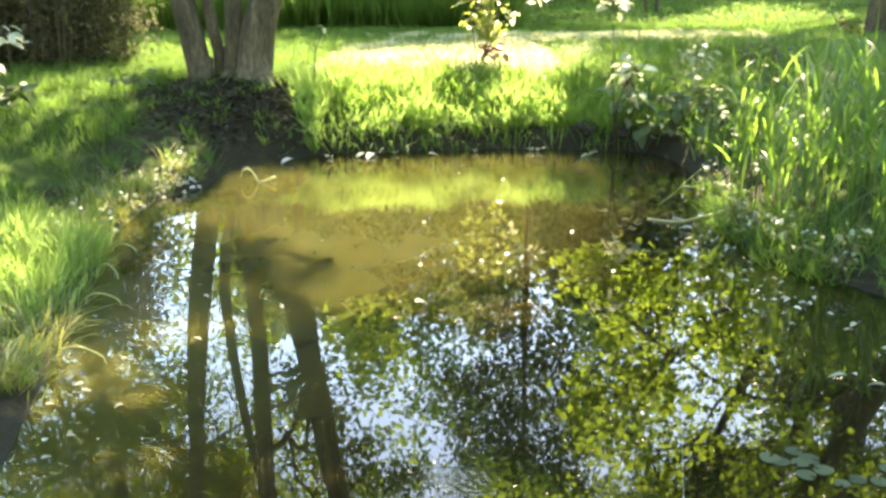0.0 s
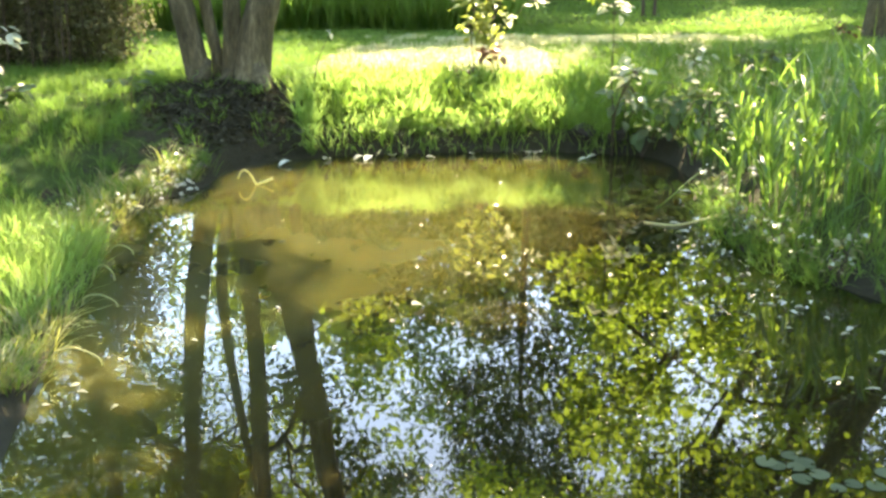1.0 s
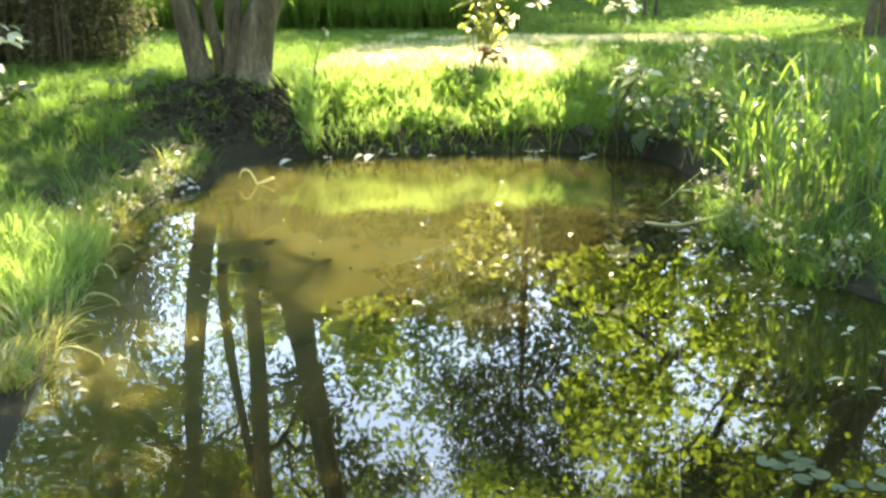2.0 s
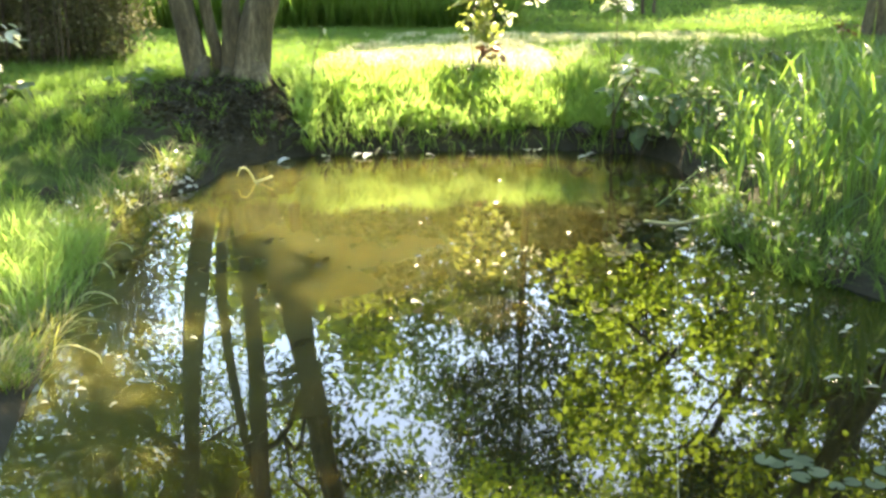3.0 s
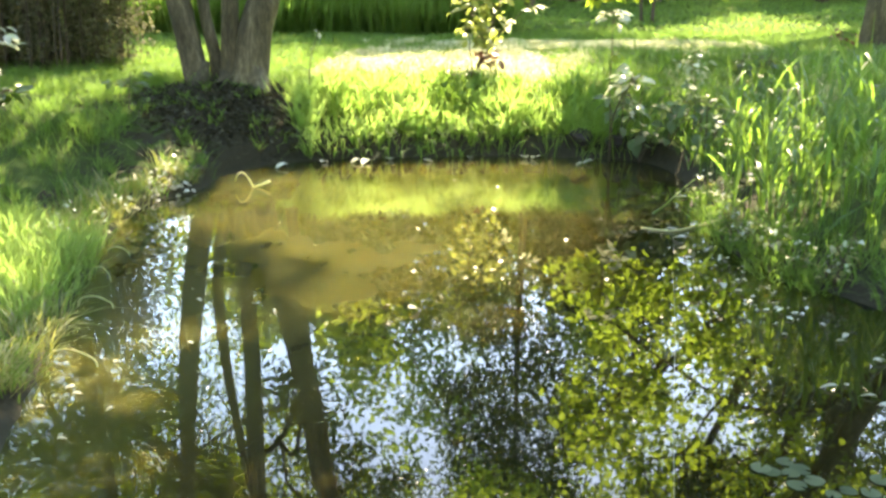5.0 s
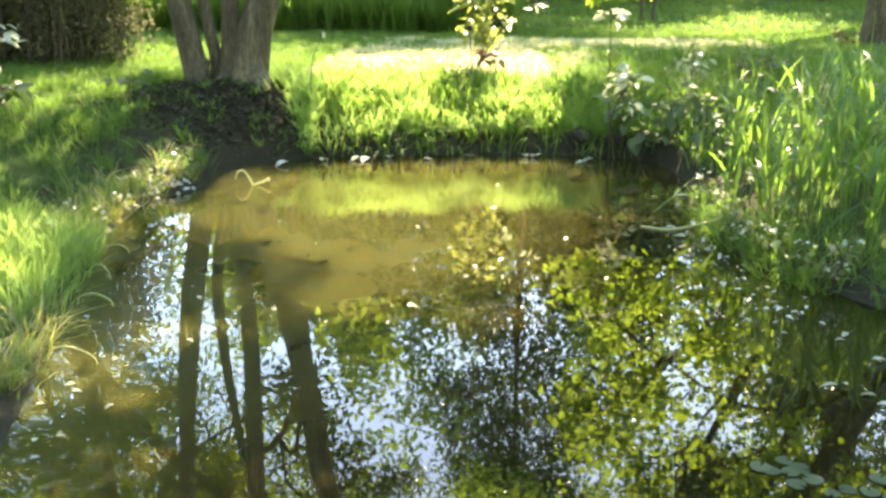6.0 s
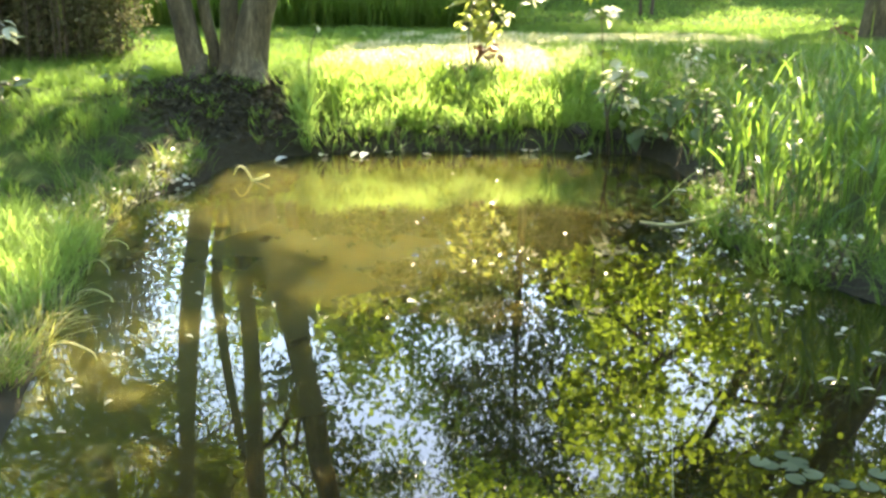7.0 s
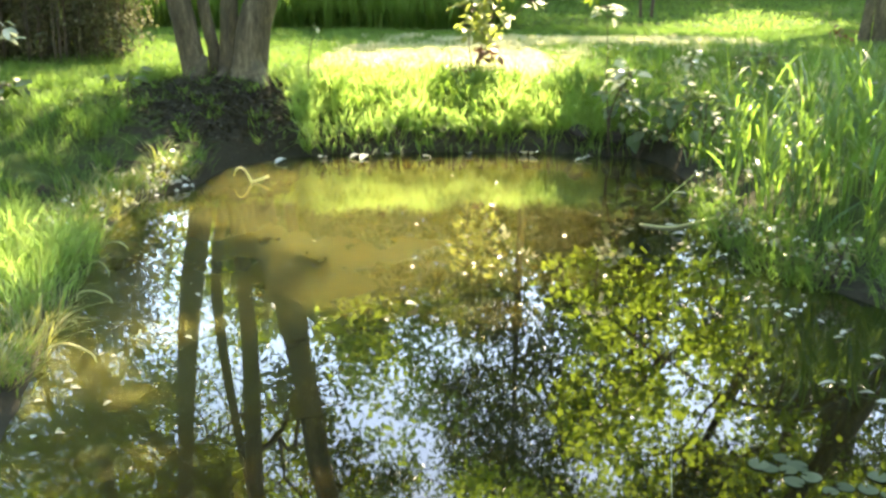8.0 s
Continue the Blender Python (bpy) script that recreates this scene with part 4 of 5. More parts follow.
def sapling(name, label, base, stems, leaves, category="sapling", thick=0.009):
    """Thin stems, with single leaves that are parts. leaves: centre, radii, number, length, material."""
    rng = np.random.default_rng(abs(int(base[0] * 1000)) + 5)
    base = np.array([base[0], base[1], float(ground_height(base[0], base[1])) - 0.02])
    top = holder(name, base, label, category)
    lines, stalks = [smooth_line(p, 14) for p in stems], []
    for k, line in enumerate(lines):
        line[0][2] = min(line[0][2], base[2])
        stalks.append(part("stem", tubes("stem", [(line - base, np.linspace(thick, thick * 0.33, 14))], 6), TWIG, top, smooth=True))
    spine = np.concatenate(lines)
    for c, r, n, size, mat in leaves:
        blanks = [leaf_blank("leaf", size * f, rng.uniform(0.5, 0.75), k) for k, f in enumerate((0.8, 1.0, 1.2))]
        for k in range(n):
            p = np.array(c) + unit(rng.normal(size=3)) * rng.uniform(0.2, 1.0) * np.array(r)
            near = int(np.argmin(np.linalg.norm(spine - p, axis=1)))
            a, stalk = spine[near], stalks[near // 14]
            out = unit(p - a + rng.normal(size=3) * 0.02)
            ob = part("leaf", blanks[k % 3], mat, stalk)
            ob.matrix_local = pose(*(p - base), rng.uniform(-35, 35), rng.uniform(-25, 50), math.degrees(math.atan2(out[1], out[0])) + rng.uniform(-40, 40))
            if np.linalg.norm(p - a) > 0.03:
                part("leaf_stalk", tubes("leaf_stalk", [(np.array([a, (a + p) / 2 + [0, 0, 0.01], p]) - base, [0.003, 0.002, 0.0015])], 4), TWIG, stalk)
    return top


def saplings():
    out = {}
    out["pale"] = sapling("sapling", "slender sapling with shiny leaves whitened for sun glare on the far bank", (1.66, 10.3),
                          [[(1.66, 10.3, 0.4), (1.6, 10.1, 0.75), (1.58, 9.95, 1.1), (1.55, 9.8, 1.5)], [(1.66, 10.3, 0.4), (1.72, 10.05, 0.7), (1.8, 9.9, 0.85)]],
                          [((1.72, 9.85, 0.88), (0.19, 0.12, 0.14), 18, 0.15, PALE_GLARE), ((1.78, 9.9, 0.62), (0.14, 0.1, 0.12), 9, 0.10, PALE_GLARE), ((1.57, 9.8, 1.46), (0.15, 0.1, 0.12), 12, 0.12, PALE_GLARE),
                           ((1.6, 9.9, 1.1), (0.1, 0.1, 0.12), 3, 0.1, LIGHT), ((1.75, 10.0, 0.7), (0.2, 0.1, 0.2), 10, 0.12, DULL)])
    out["wine"] = sapling("sapling", "leaning sapling with wine-brown lower leaves and top whitened for sun glare", (0.36, 12.1),
                          [[(0.36, 12.1, 0.6), (0.42, 12.0, 0.85), (0.5, 11.95, 1.1), (0.62, 11.9, 1.4)], [(0.4, 12.05, 0.75), (0.6, 11.9, 1.1), (0.95, 11.7, 1.45)], [(0.36, 12.1, 0.6), (0.3, 12.0, 1.0), (0.34, 11.9, 1.5)]],
                          [((0.48, 12.0, 0.86), (0.22, 0.12, 0.12), 34, 0.10, WINE), ((0.45, 11.95, 1.15), (0.25, 0.15, 0.2), 110, 0.10, SPRING), ((0.7, 11.9, 1.26), (0.1, 0.08, 0.08), 7, 0.11, PALE_GLARE),
                           ((0.96, 11.7, 1.42), (0.12, 0.08, 0.07), 6, 0.10, PALE_GLARE), ((0.42, 11.9, 1.5), (0.38, 0.2, 0.3), 90, 0.11, SPRING)])
    sapling("weed", "low dark red-leaved weed on the bank", (-0.05, 11.65), [[(-0.05, 11.65, 0.5), (-0.05, 11.6, 0.68), (-0.1, 11.6, 0.8)], [(0.05, 11.65, 0.5), (0.2, 11.6, 0.75)]],
            [((0.05, 11.6, 0.72), (0.35, 0.12, 0.13), 46, 0.08, WINE)], "weed")
    out["near"] = sapling("sapling", "sapling with glossy top leaves whitened for sun glare on the low bank", (-3.86, 8.5),
                          [[(-3.86, 8.5, 0.35), (-3.84, 8.4, 0.8), (-3.72, 8.3, 1.15), (-3.42, 8.1, 1.38)], [(-3.86, 8.5, 0.4), (-3.7, 8.3, 0.75), (-3.45, 8.2, 0.95)]],
                          [((-3.36, 8.1, 1.38), (0.14, 0.1, 0.09), 12, 0.10, PALE_GLARE), ((-3.42, 8.2, 0.93), (0.2, 0.15, 0.11), 26, 0.11, DARK), ((-3.6, 8.2, 1.15), (0.15, 0.1, 0.12), 7, 0.12, DARK)])
    for k, (x, y) in enumerate([(1.95, 10.25), (2.2, 10.1), (2.45, 9.7), (1.8, 10.5), (2.5, 10.4)]):
        z = float(ground_height(x, y))
        tagged(sapling("broad_leaved_weed", "dull green broad-leaved weed over the dark bank", (x, y), [[(x, y, z), (x, y - 0.05, z + 0.3), (x - 0.04, y - 0.1, z + 0.6)], [(x, y, z), (x + 0.1, y - 0.1, z + 0.25), (x + 0.16, y - 0.2, z + 0.4)]],
                       [((x, y - 0.12, z + 0.34), (0.26, 0.18, 0.3), 24, 0.14, DULL)], "weed"), group="broad-leaved weeds")
    for x, y in [(-2.45, 7.3), (-2.6, 6.8), (-2.5, 7.9), (-2.75, 7.5), (-2.35, 8.7), (-2.3, 9.0), (2.2, 8.7), (2.16, 8.0), (2.1, 7.4), (2.3, 8.3), (2.12, 6.9), (2.3, 6.45), (2.42, 6.15), (2.06, 7.1), (2.52, 6.3), (2.2, 6.7)]:
        z = float(ground_height(x, y))
        tagged(sapling("withered_weed", "withered weed with small pale leaves by the water", (x, y),
                       [[(x, y, z), (x + 0.02, y - 0.02, z + 0.13), (x + 0.05, y - 0.03, z + 0.24)], [(x, y, z), (x - 0.04, y - 0.03, z + 0.1), (x - 0.09, y - 0.05, z + 0.18)]],
                       [((x - 0.01, y - 0.04, z + 0.16), (0.11, 0.08, 0.1), 9, 0.042, PALE_GLARE), ((x, y - 0.03, z + 0.1), (0.12, 0.08, 0.08), 14, 0.06, STRAW)], "weed", 0.005), group="withered weeds")
    for x, y, mat, lab in [(2.95, 12.5, PALE_GLARE, "pale yellow-green weed in the shade"), (3.45, 12.2, DARK, "dark leafy weed behind the reeds"), (3.8, 12.3, DARK, "dark leafy weed behind the reeds"),
                           (5.7, 15.2, WINE, "small rusty-leaved weed near the trunk"), (-3.0, 10.0, DULL, "dull leafy weed in the grass"), (-4.0, 9.2, LIGHT, "leafy weed in the sunlit grass")]:
        z = float(ground_height(x, y))
        sapling("weed", lab, (x, y), [[(x, y, z), (x, y, z + 0.2), (x + 0.03, y, z + 0.4)]], [((x, y, z + 0.27), (0.2, 0.12, 0.14), 22, 0.10, mat)], "weed")
    for x in (4.12, 4.34):
        z = float(ground_height(x, 22.2))
        sapling("bare_sapling", "thin dark young stem on the shaded lawn", (x, 22.2), [[(x, 22.2, z), (x + (x - 4.23) * 0.4, 22.2, z + 0.8), (x + (x - 4.23) * 1.4, 22.2, z + 2.2)]], [((x, 22.2, z + 2.4), (0.5, 0.4, 0.4), 30, 0.14, ALDER)], thick=0.045)
    z = float(ground_height(-1.41, 11.05))
    out["tip"] = sapling("seeding_stalk", "thin stalk with one pale leaf at its tip", (-1.41, 11.05), [[(-1.41, 11.05, z), (-1.38, 11.02, 0.9), (-1.28, 11.0, 1.2)]], [((-1.28, 11.0, 1.21), (0.015, 0.01, 0.015), 2, 0.08, PALE_GLARE)], "stalk")
    return out


def flowers():
    """White flowers that stand among the reeds."""
    rng = np.random.default_rng(71)
    spots = [(2.14, 8.5, 0.9), (2.19, 8.45, 0.88), (2.2, 8.0, 0.64), (2.24, 8.1, 0.58), (2.27, 7.5, 0.52), (2.57, 8.0, 0.79), (2.56, 8.5, 1.06), (2.89, 7.0, 1.17),
             (2.66, 8.5, 0.95), (2.38, 8.5, 0.77), (2.73, 8.0, 0.73), (2.69, 7.5, 0.71), (2.21, 8.3, 0.73), (2.24, 7.5, 0.46), (2.5, 7.3, 0.6), (2.35, 7.8, 0.36)]
    blank = None
    for x, y, h in spots:
        g = float(ground_height(x, y))
        top = holder("white_flower", (x, y, g - 0.02), "small white flower on a thin stem among reeds", "flower", "white flowers")
        top.rotation_euler = (0, 0, rng.uniform(0, 6.28))
        part("stem", tubes("stem", [(np.array([(0, 0, 0), (0.01, 0.01, h * 0.5 - g * 0.5), (0, 0, h - g)]), [0.004, 0.003, 0.002])], 5), REED, top)
        blank = blank or leaf_blank("petal", 0.035, 0.8, 3)
        b = bmesh.new()
        bmesh.ops.create_uvsphere(b, u_segments=8, v_segments=5, radius=0.007, matrix=Matrix.Translation((0, 0, h - g)))
        heart = part("flower_heart", b, STRAW, top, "pale yellow flower heart", True)
        for k in range(5):
            p = part("petal", blank, PETAL, heart)
            p.matrix_local = pose(0, 0, h - g, 0, rng.uniform(-30, 15), k * 72 + rng.uniform(-15, 15))


def single_reeds():
    """Reeds that stand apart at the front of the bed."""
    rng = np.random.default_rng(77)
    out = []
    spots = [(2.32, 8.3), (2.4, 7.6), (2.28, 7.1), (2.5, 6.7), (2.3, 7.4), (2.45, 7.0), (2.6, 7.2), (2.75, 6.9), (2.2, 7.7), (2.62, 8.0), (2.8, 7.5), (2.95, 6.9), (2.42, 8.6), (2.7, 8.5), (2.5, 7.9), (2.75, 8.2), (3.05, 8.0), (3.1, 7.5), (2.9, 8.4), (2.65, 7.6), (3.2, 8.3), (2.45, 7.8)]
    for x, y in spots:
        g = float(ground_height(x, y)) - 0.03
        h = rng.uniform(0.75, 1.1)
        top = holder("reed", (x, y, g), "single tall reed with long bright leaves", "reed", "single reeds")
        bend = rng.normal(size=2) * 0.06
        line = smooth_line([(0, 0, 0), (bend[0] * 0.3, bend[1] * 0.3, h * 0.5), (bend[0], bend[1], h)], 9)
        stalk = part("stalk", tubes("stalk", [(line, np.linspace(0.006, 0.0025, 9))], 6), REED, top, smooth=True)
        for k in range(7):
            at = line[1 + k][None]
            me = blades_mesh("leaf", at, [rng.uniform(0.35, 0.55)], [0.022], rng, 0.7, 0.5)
            part("leaf", me, REED, stalk)
        out.append(top)
    return out


PLANTS = saplings()
flowers()
REEDS = single_reeds()


# ---- on the water ----
def floating_leaf(x, y, size, seed, mat, label, name="floating_leaf"):
    rng = np.random.default_rng(seed)
    me = leaf_blank(name, size, rng.uniform(0.5, 0.8), seed)
    ob = part(name, me, mat)
    ob.matrix_world = pose(x, y, 0.004 + size * 0.26, rng.uniform(-6, 6), rng.uniform(-4, 4), rng.uniform(0, 360))
    v = [(ob.matrix_world @ w.co).z for w in me.vertices]
    ob.location.z -= min(v) - 0.001
    return tagged(ob, label, "leaf", "floating leaves")


def floats():
    rng = np.random.default_rng(81)
    far = [(-1.2, 10.1), (-0.82, 10.2), (-0.74, 10.22), (-0.54, 10.24), (0.26, 10.3), (0.80, 10.32), (0.95, 10.3), (1.39, 10.1), (1.49, 10.18), (-0.2, 10.22), (-1.5, 9.95)]
    side = [(1.67, 7.57), (1.76, 7.29), (2.12, 8.5), (2.08, 8.65), (1.93, 6.78), (1.86, 6.31), (1.75, 6.22), (1.72, 6.34), (1.98, 5.75), (1.84, 6.1), (1.9, 5.74), (2.05, 5.68), (1.82, 5.74), (1.95, 5.6)]
    calm = [(-0.2, 5.7), (0.46, 5.74), (0.98, 5.3), (-1.76, 4.63), (-1.74, 4.53), (-1.64, 4.11), (-1.72, 4.0), (1.2, 4.77), (2.2, 5.32), (2.21, 4.97), (1.94, 4.63), (-0.9, 7.1), (0.9, 7.3), (0.2, 6.6), (-0.2, 7.6)]
    for k, (x, y) in enumerate(far):
        floating_leaf(x, y, rng.uniform(0.10, 0.15), 200 + k, BLEACHED, "bleached leaf floating at the water's edge")
    for k, (x, y) in enumerate(side):
        floating_leaf(x, y, 0.11 if k < 4 else rng.uniform(0.035, 0.06), 230 + k, BLEACHED, "bleached leaf floating among the reeds")
    for k, (x, y) in enumerate(calm):
        floating_leaf(x, y, 0.085 if k == 0 else rng.uniform(0.03, 0.05), 260 + k, PETAL, "pale curled leaf floating on open water")
    for k, (x, y, size, turn) in enumerate([(2.18, 4.94, 0.09, 8), (1.89, 4.61, 0.09, 175), (1.99, 4.4, 0.12, -25), (2.1, 5.23, 0.07, 20), (2.03, 4.5, 0.08, 160)]):
        ob = floating_leaf(x, y, size, 400 + k, PETAL, "narrow pale leaf floating on dark water")
        ob.rotation_euler.z = radians(turn)
        ob.scale.y = 0.5
    for k in range(90):
        x, y = (rng.uniform(1.7, 2.2), rng.uniform(5.5, 7.0)) if k >= 60 else (rng.uniform(1.45, 2.05), rng.uniform(5.3, 7.2)) if k < 30 else (rng.uniform(-2.3, -1.4), rng.uniform(3.8, 7.4)) if k < 48 else (rng.uniform(-1.5, 1.6), rng.uniform(4.0, 9.5))
        if from_shore(np.array([x]), np.array([y]))[0] < -0.03:
            floating_leaf(x, y, rng.uniform(0.02, 0.045), 300 + k, BLEACHED if k >= 60 and k % 2 else PETAL, "tiny pale scrap of leaf on the water")


def lily_pads():
    rng = np.random.default_rng(83)
    spots = [(1.40, 3.87), (1.32, 3.78), (1.39, 3.765), (1.465, 3.71), (1.385, 3.67), (1.285, 3.81), (1.57, 3.63), (1.65, 3.61), (1.73, 3.71), (1.50, 3.60), (1.44, 3.80), (1.72, 3.56)]
    for k, (x, y) in enumerate(spots):
        r = rng.uniform(0.03, 0.045)
        bm = bmesh.new()
        notch = rng.uniform(0, 6.28)
        rim = [0.25 + (2 * math.pi - 0.5) * i / 22 for i in range(23)]
        c = bm.verts.new((0, 0, 0.0020))
        lo = bm.verts.new((0, 0, -0.001))
        ring, under = [], []
        for a in rim:
            w = 1 + 0.04 * math.sin(3 * a + k)
            ring.append(bm.verts.new((r * w * math.cos(a + notch), r * 1.08 * w * math.sin(a + notch), 0.0022)))
            under.append(bm.verts.new((r * w * 0.98 * math.cos(a + notch), r * 1.06 * w * math.sin(a + notch), -0.001)))
        for i in range(22):
            bm.faces.new((c, ring[i], ring[i + 1]))
            bm.faces.new((ring[i], under[i], under[i + 1], ring[i + 1]))
            bm.faces.new((lo, under[i + 1], under[i]))
        ob = part("lily_pad", bm, PAD)
        ob.location = (x, y, 0.0012 + 0.0016 * (k % 3))
        ob.rotation_euler = (rng.uniform(-0.02, 0.02), rng.uniform(-0.02, 0.02), 0)
        tagged(ob, "small round grey-green lily pad floating on water", "lily pad", "lily pads")


def sticks():
    bent = tubes("bent_twig", [(smooth_line([(-1.66, 9.05, -0.03), (-1.68, 9.05, 0.0), (-1.72, 9.05, 0.08), (-1.765, 9.05, 0.13), (-1.81, 9.04, 0.12), (-1.835, 9.03, 0.06)], 18), np.linspace(0.011, 0.006, 18)),
                               (smooth_line([(-1.68, 9.05, 0.005), (-1.61, 9.05, 0.025), (-1.53, 9.03, 0.06)], 8), np.linspace(0.008, 0.013, 8))], 7)
    tagged(part("bent_twig", bent, STALK, smooth=True), "bent forked pale twig standing out of the water", "twig")
    flat = tubes("floating_stick", [(smooth_line([(1.5, 7.64, 0.006), (1.71, 7.54, 0.008), (1.97, 7.7, 0.012), (2.15, 7.75, 0.05)], 14), np.linspace(0.006, 0.012, 14))], 7)
    tagged(part("floating_stick", flat, STALK, smooth=True), "thin pale stick lying on the water", "stick")
    for pts in ([(1.68, 8.1, 0.0), (1.82, 8.3, 0.03), (1.97, 8.5, 0.09), (2.2, 8.9, 0.12)], [(1.42, 10.2, -0.02), (1.44, 10.15, 0.15), (1.47, 10.1, 0.3)]):
        tagged(part("leaning_blade", tubes("leaning_blade", [(smooth_line(pts, 10), np.linspace(0.008, 0.004, 10))], 5), REED, smooth=True), "single green blade leaning over the water", "grass blade")
    for k, (x, y, h, w) in enumerate([(-2.2, 6.3, 0.10, 0.10), (-2.1, 5.8, 0.07, 0.16), (-2.28, 6.9, 0.06, 0.12), (-1.95, 4.9, 0.09, 0.2)]):
        pts = [(x - 0.04, y, 0.0), (x - 0.02, y, h * 0.7), (x + w * 0.4, y - 0.01, h), (x + w, y - 0.03, h * 0.55), (x + w * 1.15, y - 0.05, h * 0.1)]
        tagged(part("arched_stalk", tubes("arched_stalk", [(smooth_line(pts, 14), np.linspace(0.005, 0.0025, 14))], 6), STALK, smooth=True), "withered stalk arching down into the water", "stalk", "arched stalks")
    pts = smooth_line([(1.5, 6.52, 0.002), (1.3, 5.5, 0.002), (1.08, 4.5, 0.002), (0.87, 3.5, 0.002), (0.62, 2.2, 0.002), (0.5, 1.3, 0.05), (0.45, 0.9, 0.2)], 40)
    tagged(part("fishing_line", tubes("fishing_line", [(pts, np.full(40, 0.0008))], 5), LINE), "thin pale fishing line lying on the water", "fishing line")


def stones():
    rng = np.random.default_rng(91)
    # added dark lumps; the largest stands in for a dark hollow in the bank
    for k, (x, y, r) in enumerate([(1.42, 10.56, 0.13), (1.75, 10.45, 0.10), (-2.2, 9.2, 0.06)]):
        bm = bmesh.new()
        bmesh.ops.create_icosphere(bm, subdivisions=3, radius=r)
        for v in bm.verts:
            v.co *= 1 + 0.35 * noise.noise(v.co / r * 1.3 + Vector((k * 7.0, 0, 0)))
            v.co.z *= 0.7
        ob = part("stone", bm, DARK_LUMP, smooth=True)
        ob.location = (x, y, max(0.02, float(ground_height(x, y))) + r * 0.1)
        tagged(ob, "dark lump set in the earth bank", "stone", "bank stones")


def litter():
    """Dead leaves and bits of bark on the bare earth under the tree and down the bank."""
    rng = np.random.default_rng(95)
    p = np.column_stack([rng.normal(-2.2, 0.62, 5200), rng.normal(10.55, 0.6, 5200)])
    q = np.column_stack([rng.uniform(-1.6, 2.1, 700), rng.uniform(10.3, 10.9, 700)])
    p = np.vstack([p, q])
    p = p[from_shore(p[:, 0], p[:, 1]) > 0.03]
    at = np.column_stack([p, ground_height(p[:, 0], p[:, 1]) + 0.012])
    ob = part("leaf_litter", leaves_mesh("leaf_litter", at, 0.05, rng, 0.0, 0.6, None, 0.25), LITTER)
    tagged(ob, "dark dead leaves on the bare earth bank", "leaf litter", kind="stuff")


def ripple(x, y, turn, seed):
    """A patch of small wavelets, low and round-topped, that stands out of the water by a hair."""
    rng = np.random.default_rng(seed)
    nx, ny = 90, 60
    u, v = np.meshgrid(np.linspace(-1, 1, nx), np.linspace(-1, 1, ny))
    px, py = u * 0.17, v * 0.13
    rim = np.clip(1 - np.sqrt(u ** 2 + v ** 2) * (1 + 0.12 * np.sin(3 * np.arctan2(v, u) + seed)), 0, 1)
    r1 = np.hypot(px - 0.05, py - 0.02)
    z = 0.00016 * np.sin(2 * np.pi * r1 / 0.04)
    for _ in range(5):
        a, w = rng.uniform(0, 6.28), rng.uniform(0.022, 0.05)
        z = z + 0.0035 * w * np.sin(2 * np.pi * (px * math.cos(a) + py * math.sin(a)) / w + rng.uniform(0, 6.28))
    z = z * smoothstep(0.0, 0.75, rim) - 0.0006 * (1 - smoothstep(0.0, 0.25, rim))
    i, j = np.meshgrid(np.arange(ny - 1), np.arange(nx - 1), indexing="ij")
    q = np.stack([i * nx + j, i * nx + j + 1, (i + 1) * nx + j + 1, (i + 1) * nx + j], -1).reshape(-1, 4)
    ok = (rim.ravel()[q] > 0).any(1)
    ob = part("ripple", mesh_from("ripple", np.stack([px, py, z], -1), [q[ok]]), WATER, smooth=True)
    ob.location = (x, y, 0.0004)
    ob.rotation_euler = (0, 0, turn)
    return tagged(ob, "small patch of wavelets stirred on the still water", "ripple", "ripples")


RIPPLES = [ripple(-0.50, 3.86, 0.2, 1), ripple(0.05, 3.66, -0.2, 2)]


def pale_pile():
    """Bleached dead leaves heaped on the low shore."""
    rng = np.random.default_rng(97)
    p = np.column_stack([rng.normal(-2.36, 0.10, 90), rng.normal(8.75, 0.17, 90)])
    p = p[from_shore(p[:, 0], p[:, 1]) > -0.01]
    at = np.column_stack([p, np.maximum(ground_height(p[:, 0], p[:, 1]), 0) + rng.uniform(0.01, 0.05, len(p))])
    ob = part("dead_leaf_heap", leaves_mesh("dead_leaf_heap", at, 0.06, rng, 0.0, 0.6, None, 0.4), BLEACHED)
    tagged(ob, "heap of bleached dead leaves on the low shore", "leaf litter", kind="stuff")


pale_pile()
floats()
lily_pads()
sticks()
stones()
litter()


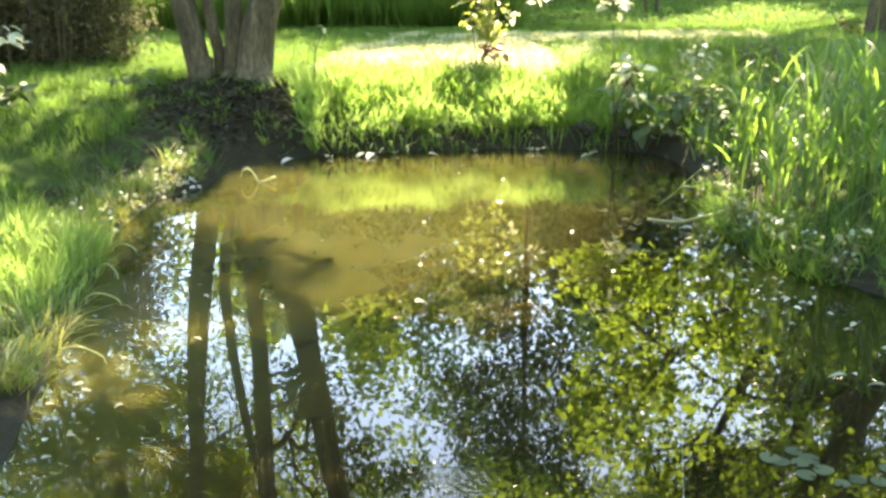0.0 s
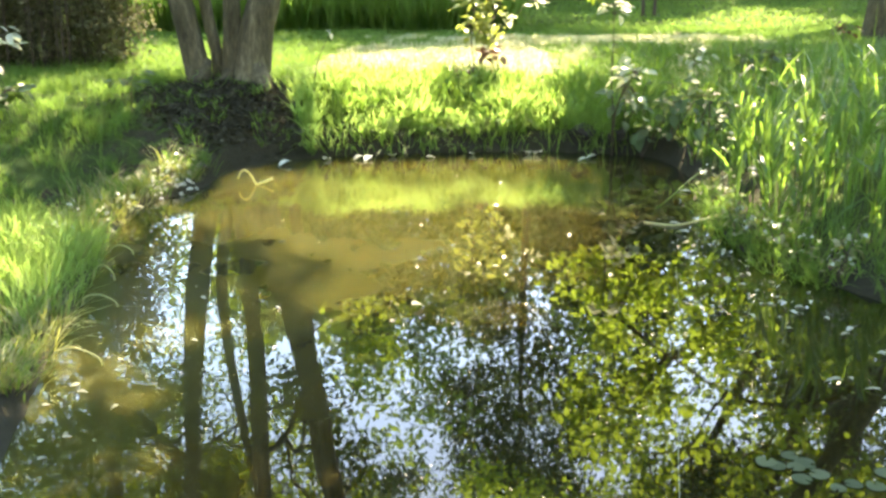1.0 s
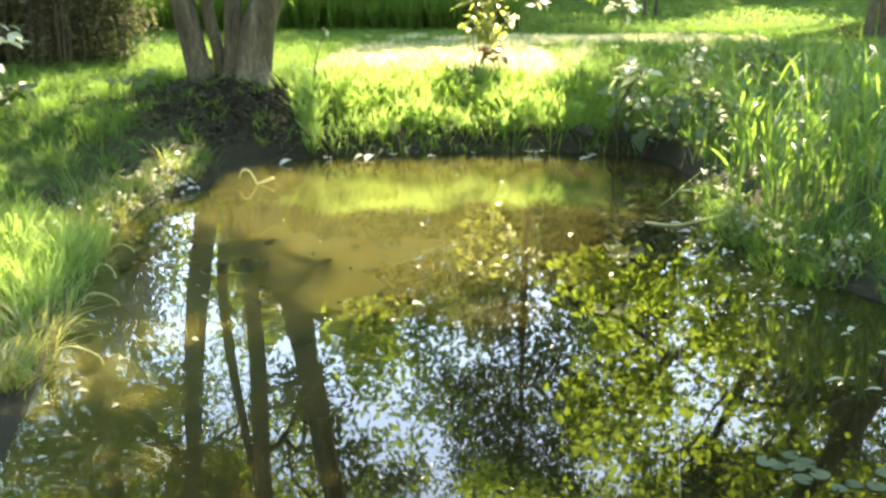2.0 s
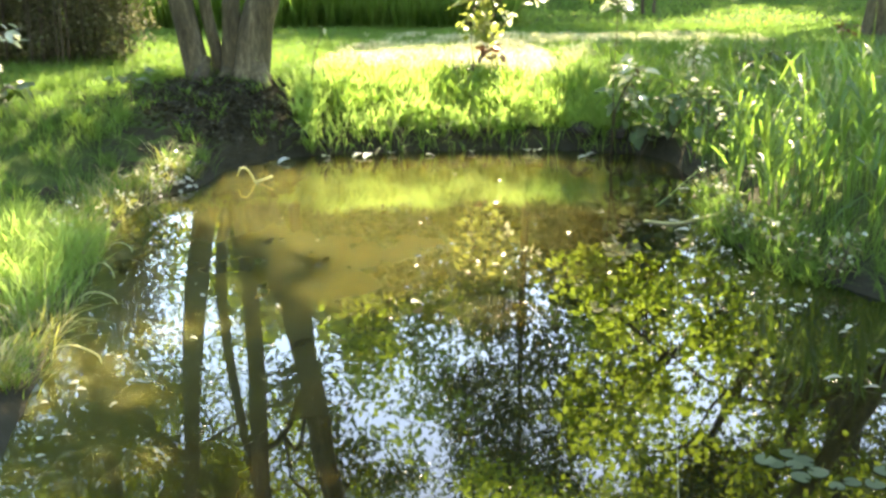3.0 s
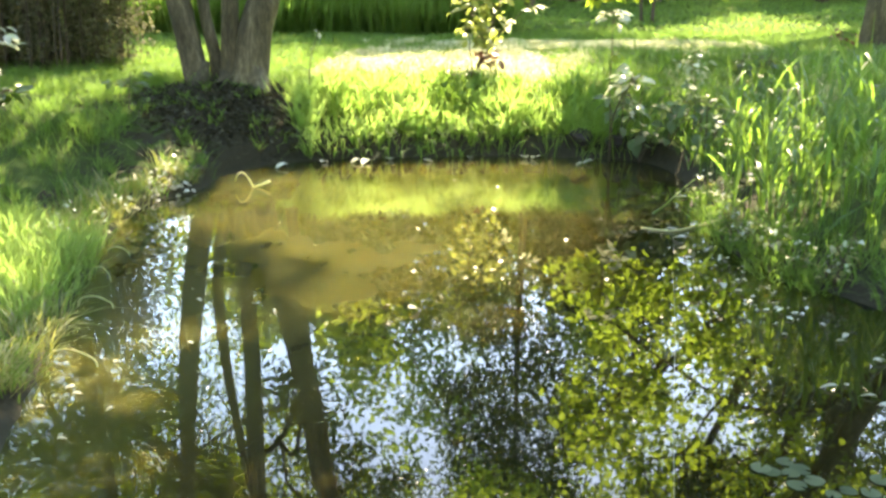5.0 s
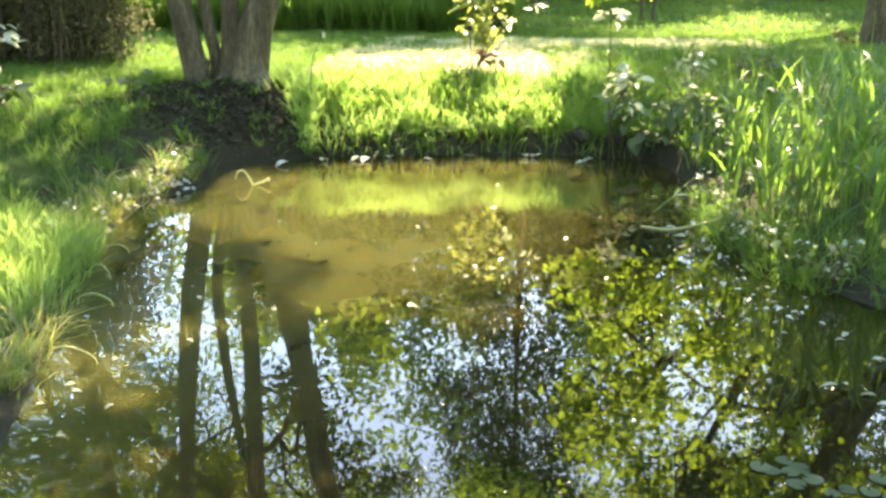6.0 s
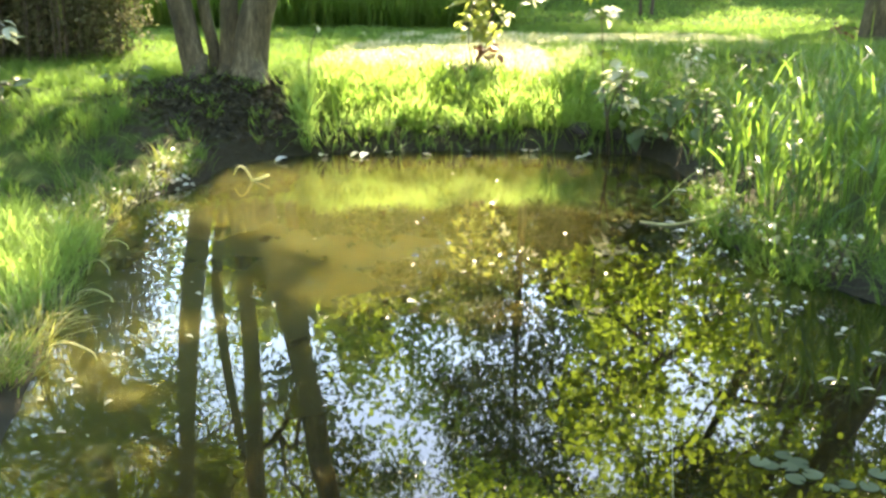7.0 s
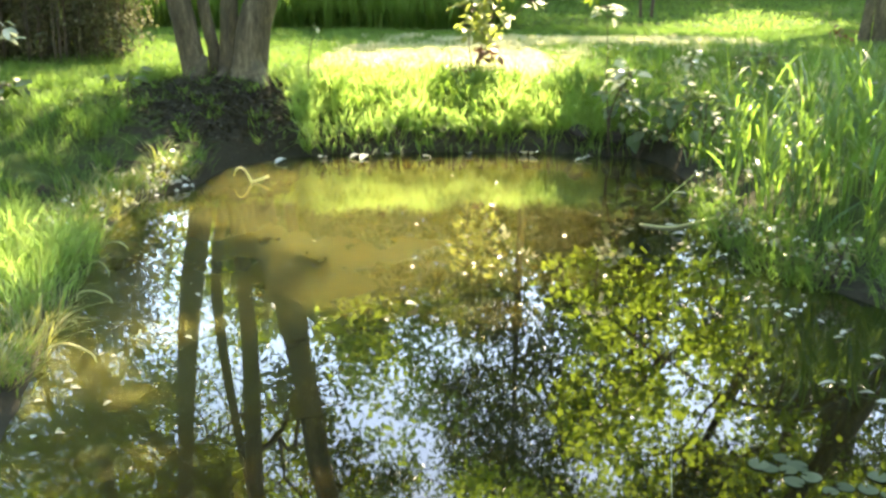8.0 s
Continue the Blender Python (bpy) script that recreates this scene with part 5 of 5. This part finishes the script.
def motions():
    """Plants that stir in the air, pivoting on their feet."""
    sway = {"pale": [(0, -1.1, 0.2), (0.5, -0.9, 1.2), (1, 0.1, -0.6), (1.5, 2.4, -0.8), (3, 1.5, -0.4), (3.5, 0, 0), (4, 0, 0), (4.5, 0, 1.8), (6, -0.9, 2.2), (6.5, -3.9, 2.4), (7, -4.1, 3.6), (7.5, -2.5, 1.7), (8, -1.5, 0.8)],
            "tip": [(0, -0.5, -2), (0.5, 3.3, 1), (1, 7.8, 3.5), (1.5, 4, 2.7), (3, 2.2, 0.6), (3.5, 3.9, 2), (4, 0, 0), (4.5, -2.9, -3), (6, 2.3, 0), (6.5, 0.8, 0.6), (7, -1.1, 0.8), (7.5, -0.2, 0.5), (8, -2, 0)],
            "wine": [(0, 0.4, 0), (1, -0.6, 0.3), (1.5, 0.5, -0.2), (3, 0, 0.4), (4, 0.3, 0), (4.5, -0.4, 0.2), (6, 0.5, -0.3), (7, -0.5, 0.2), (8, 0.2, 0)]}
    for key, rows in sway.items():
        ob = PLANTS[key]
        at = ob.location.copy()
        walk(ob, [(t, pose(*at, fwd, side, 0)) for t, side, fwd in rows])
    for k, ob in enumerate(REEDS):
        at = ob.location.copy()
        walk(ob, [(t, pose(*at, 0.5 * math.sin(1.9 * t + k * 1.7), 0.9 * math.sin(2.3 * t + k), 0)) for t in np.arange(0, 8.01, 0.5)])
    # wavelets rise, drift a little and die away
    rows = {0: [(0, -0.50, -0.01), (2.9, -0.48, -0.01), (3.15, -0.47, 0.0004), (3.6, -0.46, 0.0004), (4.2, -0.50, 0.0004), (4.7, -0.56, 0.0003), (5.2, -0.58, -0.01), (8, -0.58, -0.01)],
            1: [(0, 0.05, 0.0003), (0.7, 0.08, 0.0002), (1.2, 0.10, -0.01), (6.1, 0.04, -0.01), (6.4, 0.06, 0.0003), (6.8, 0.09, 0.0002), (7.2, 0.10, -0.01), (8, 0.1, -0.01)]}
    for k, ob in enumerate(RIPPLES):
        y, turn = ob.location.y, math.degrees(ob.rotation_euler.z)
        walk(ob, [(t, pose(x, y, z, 0, 0, turn)) for t, x, z in rows[k]])


motions()
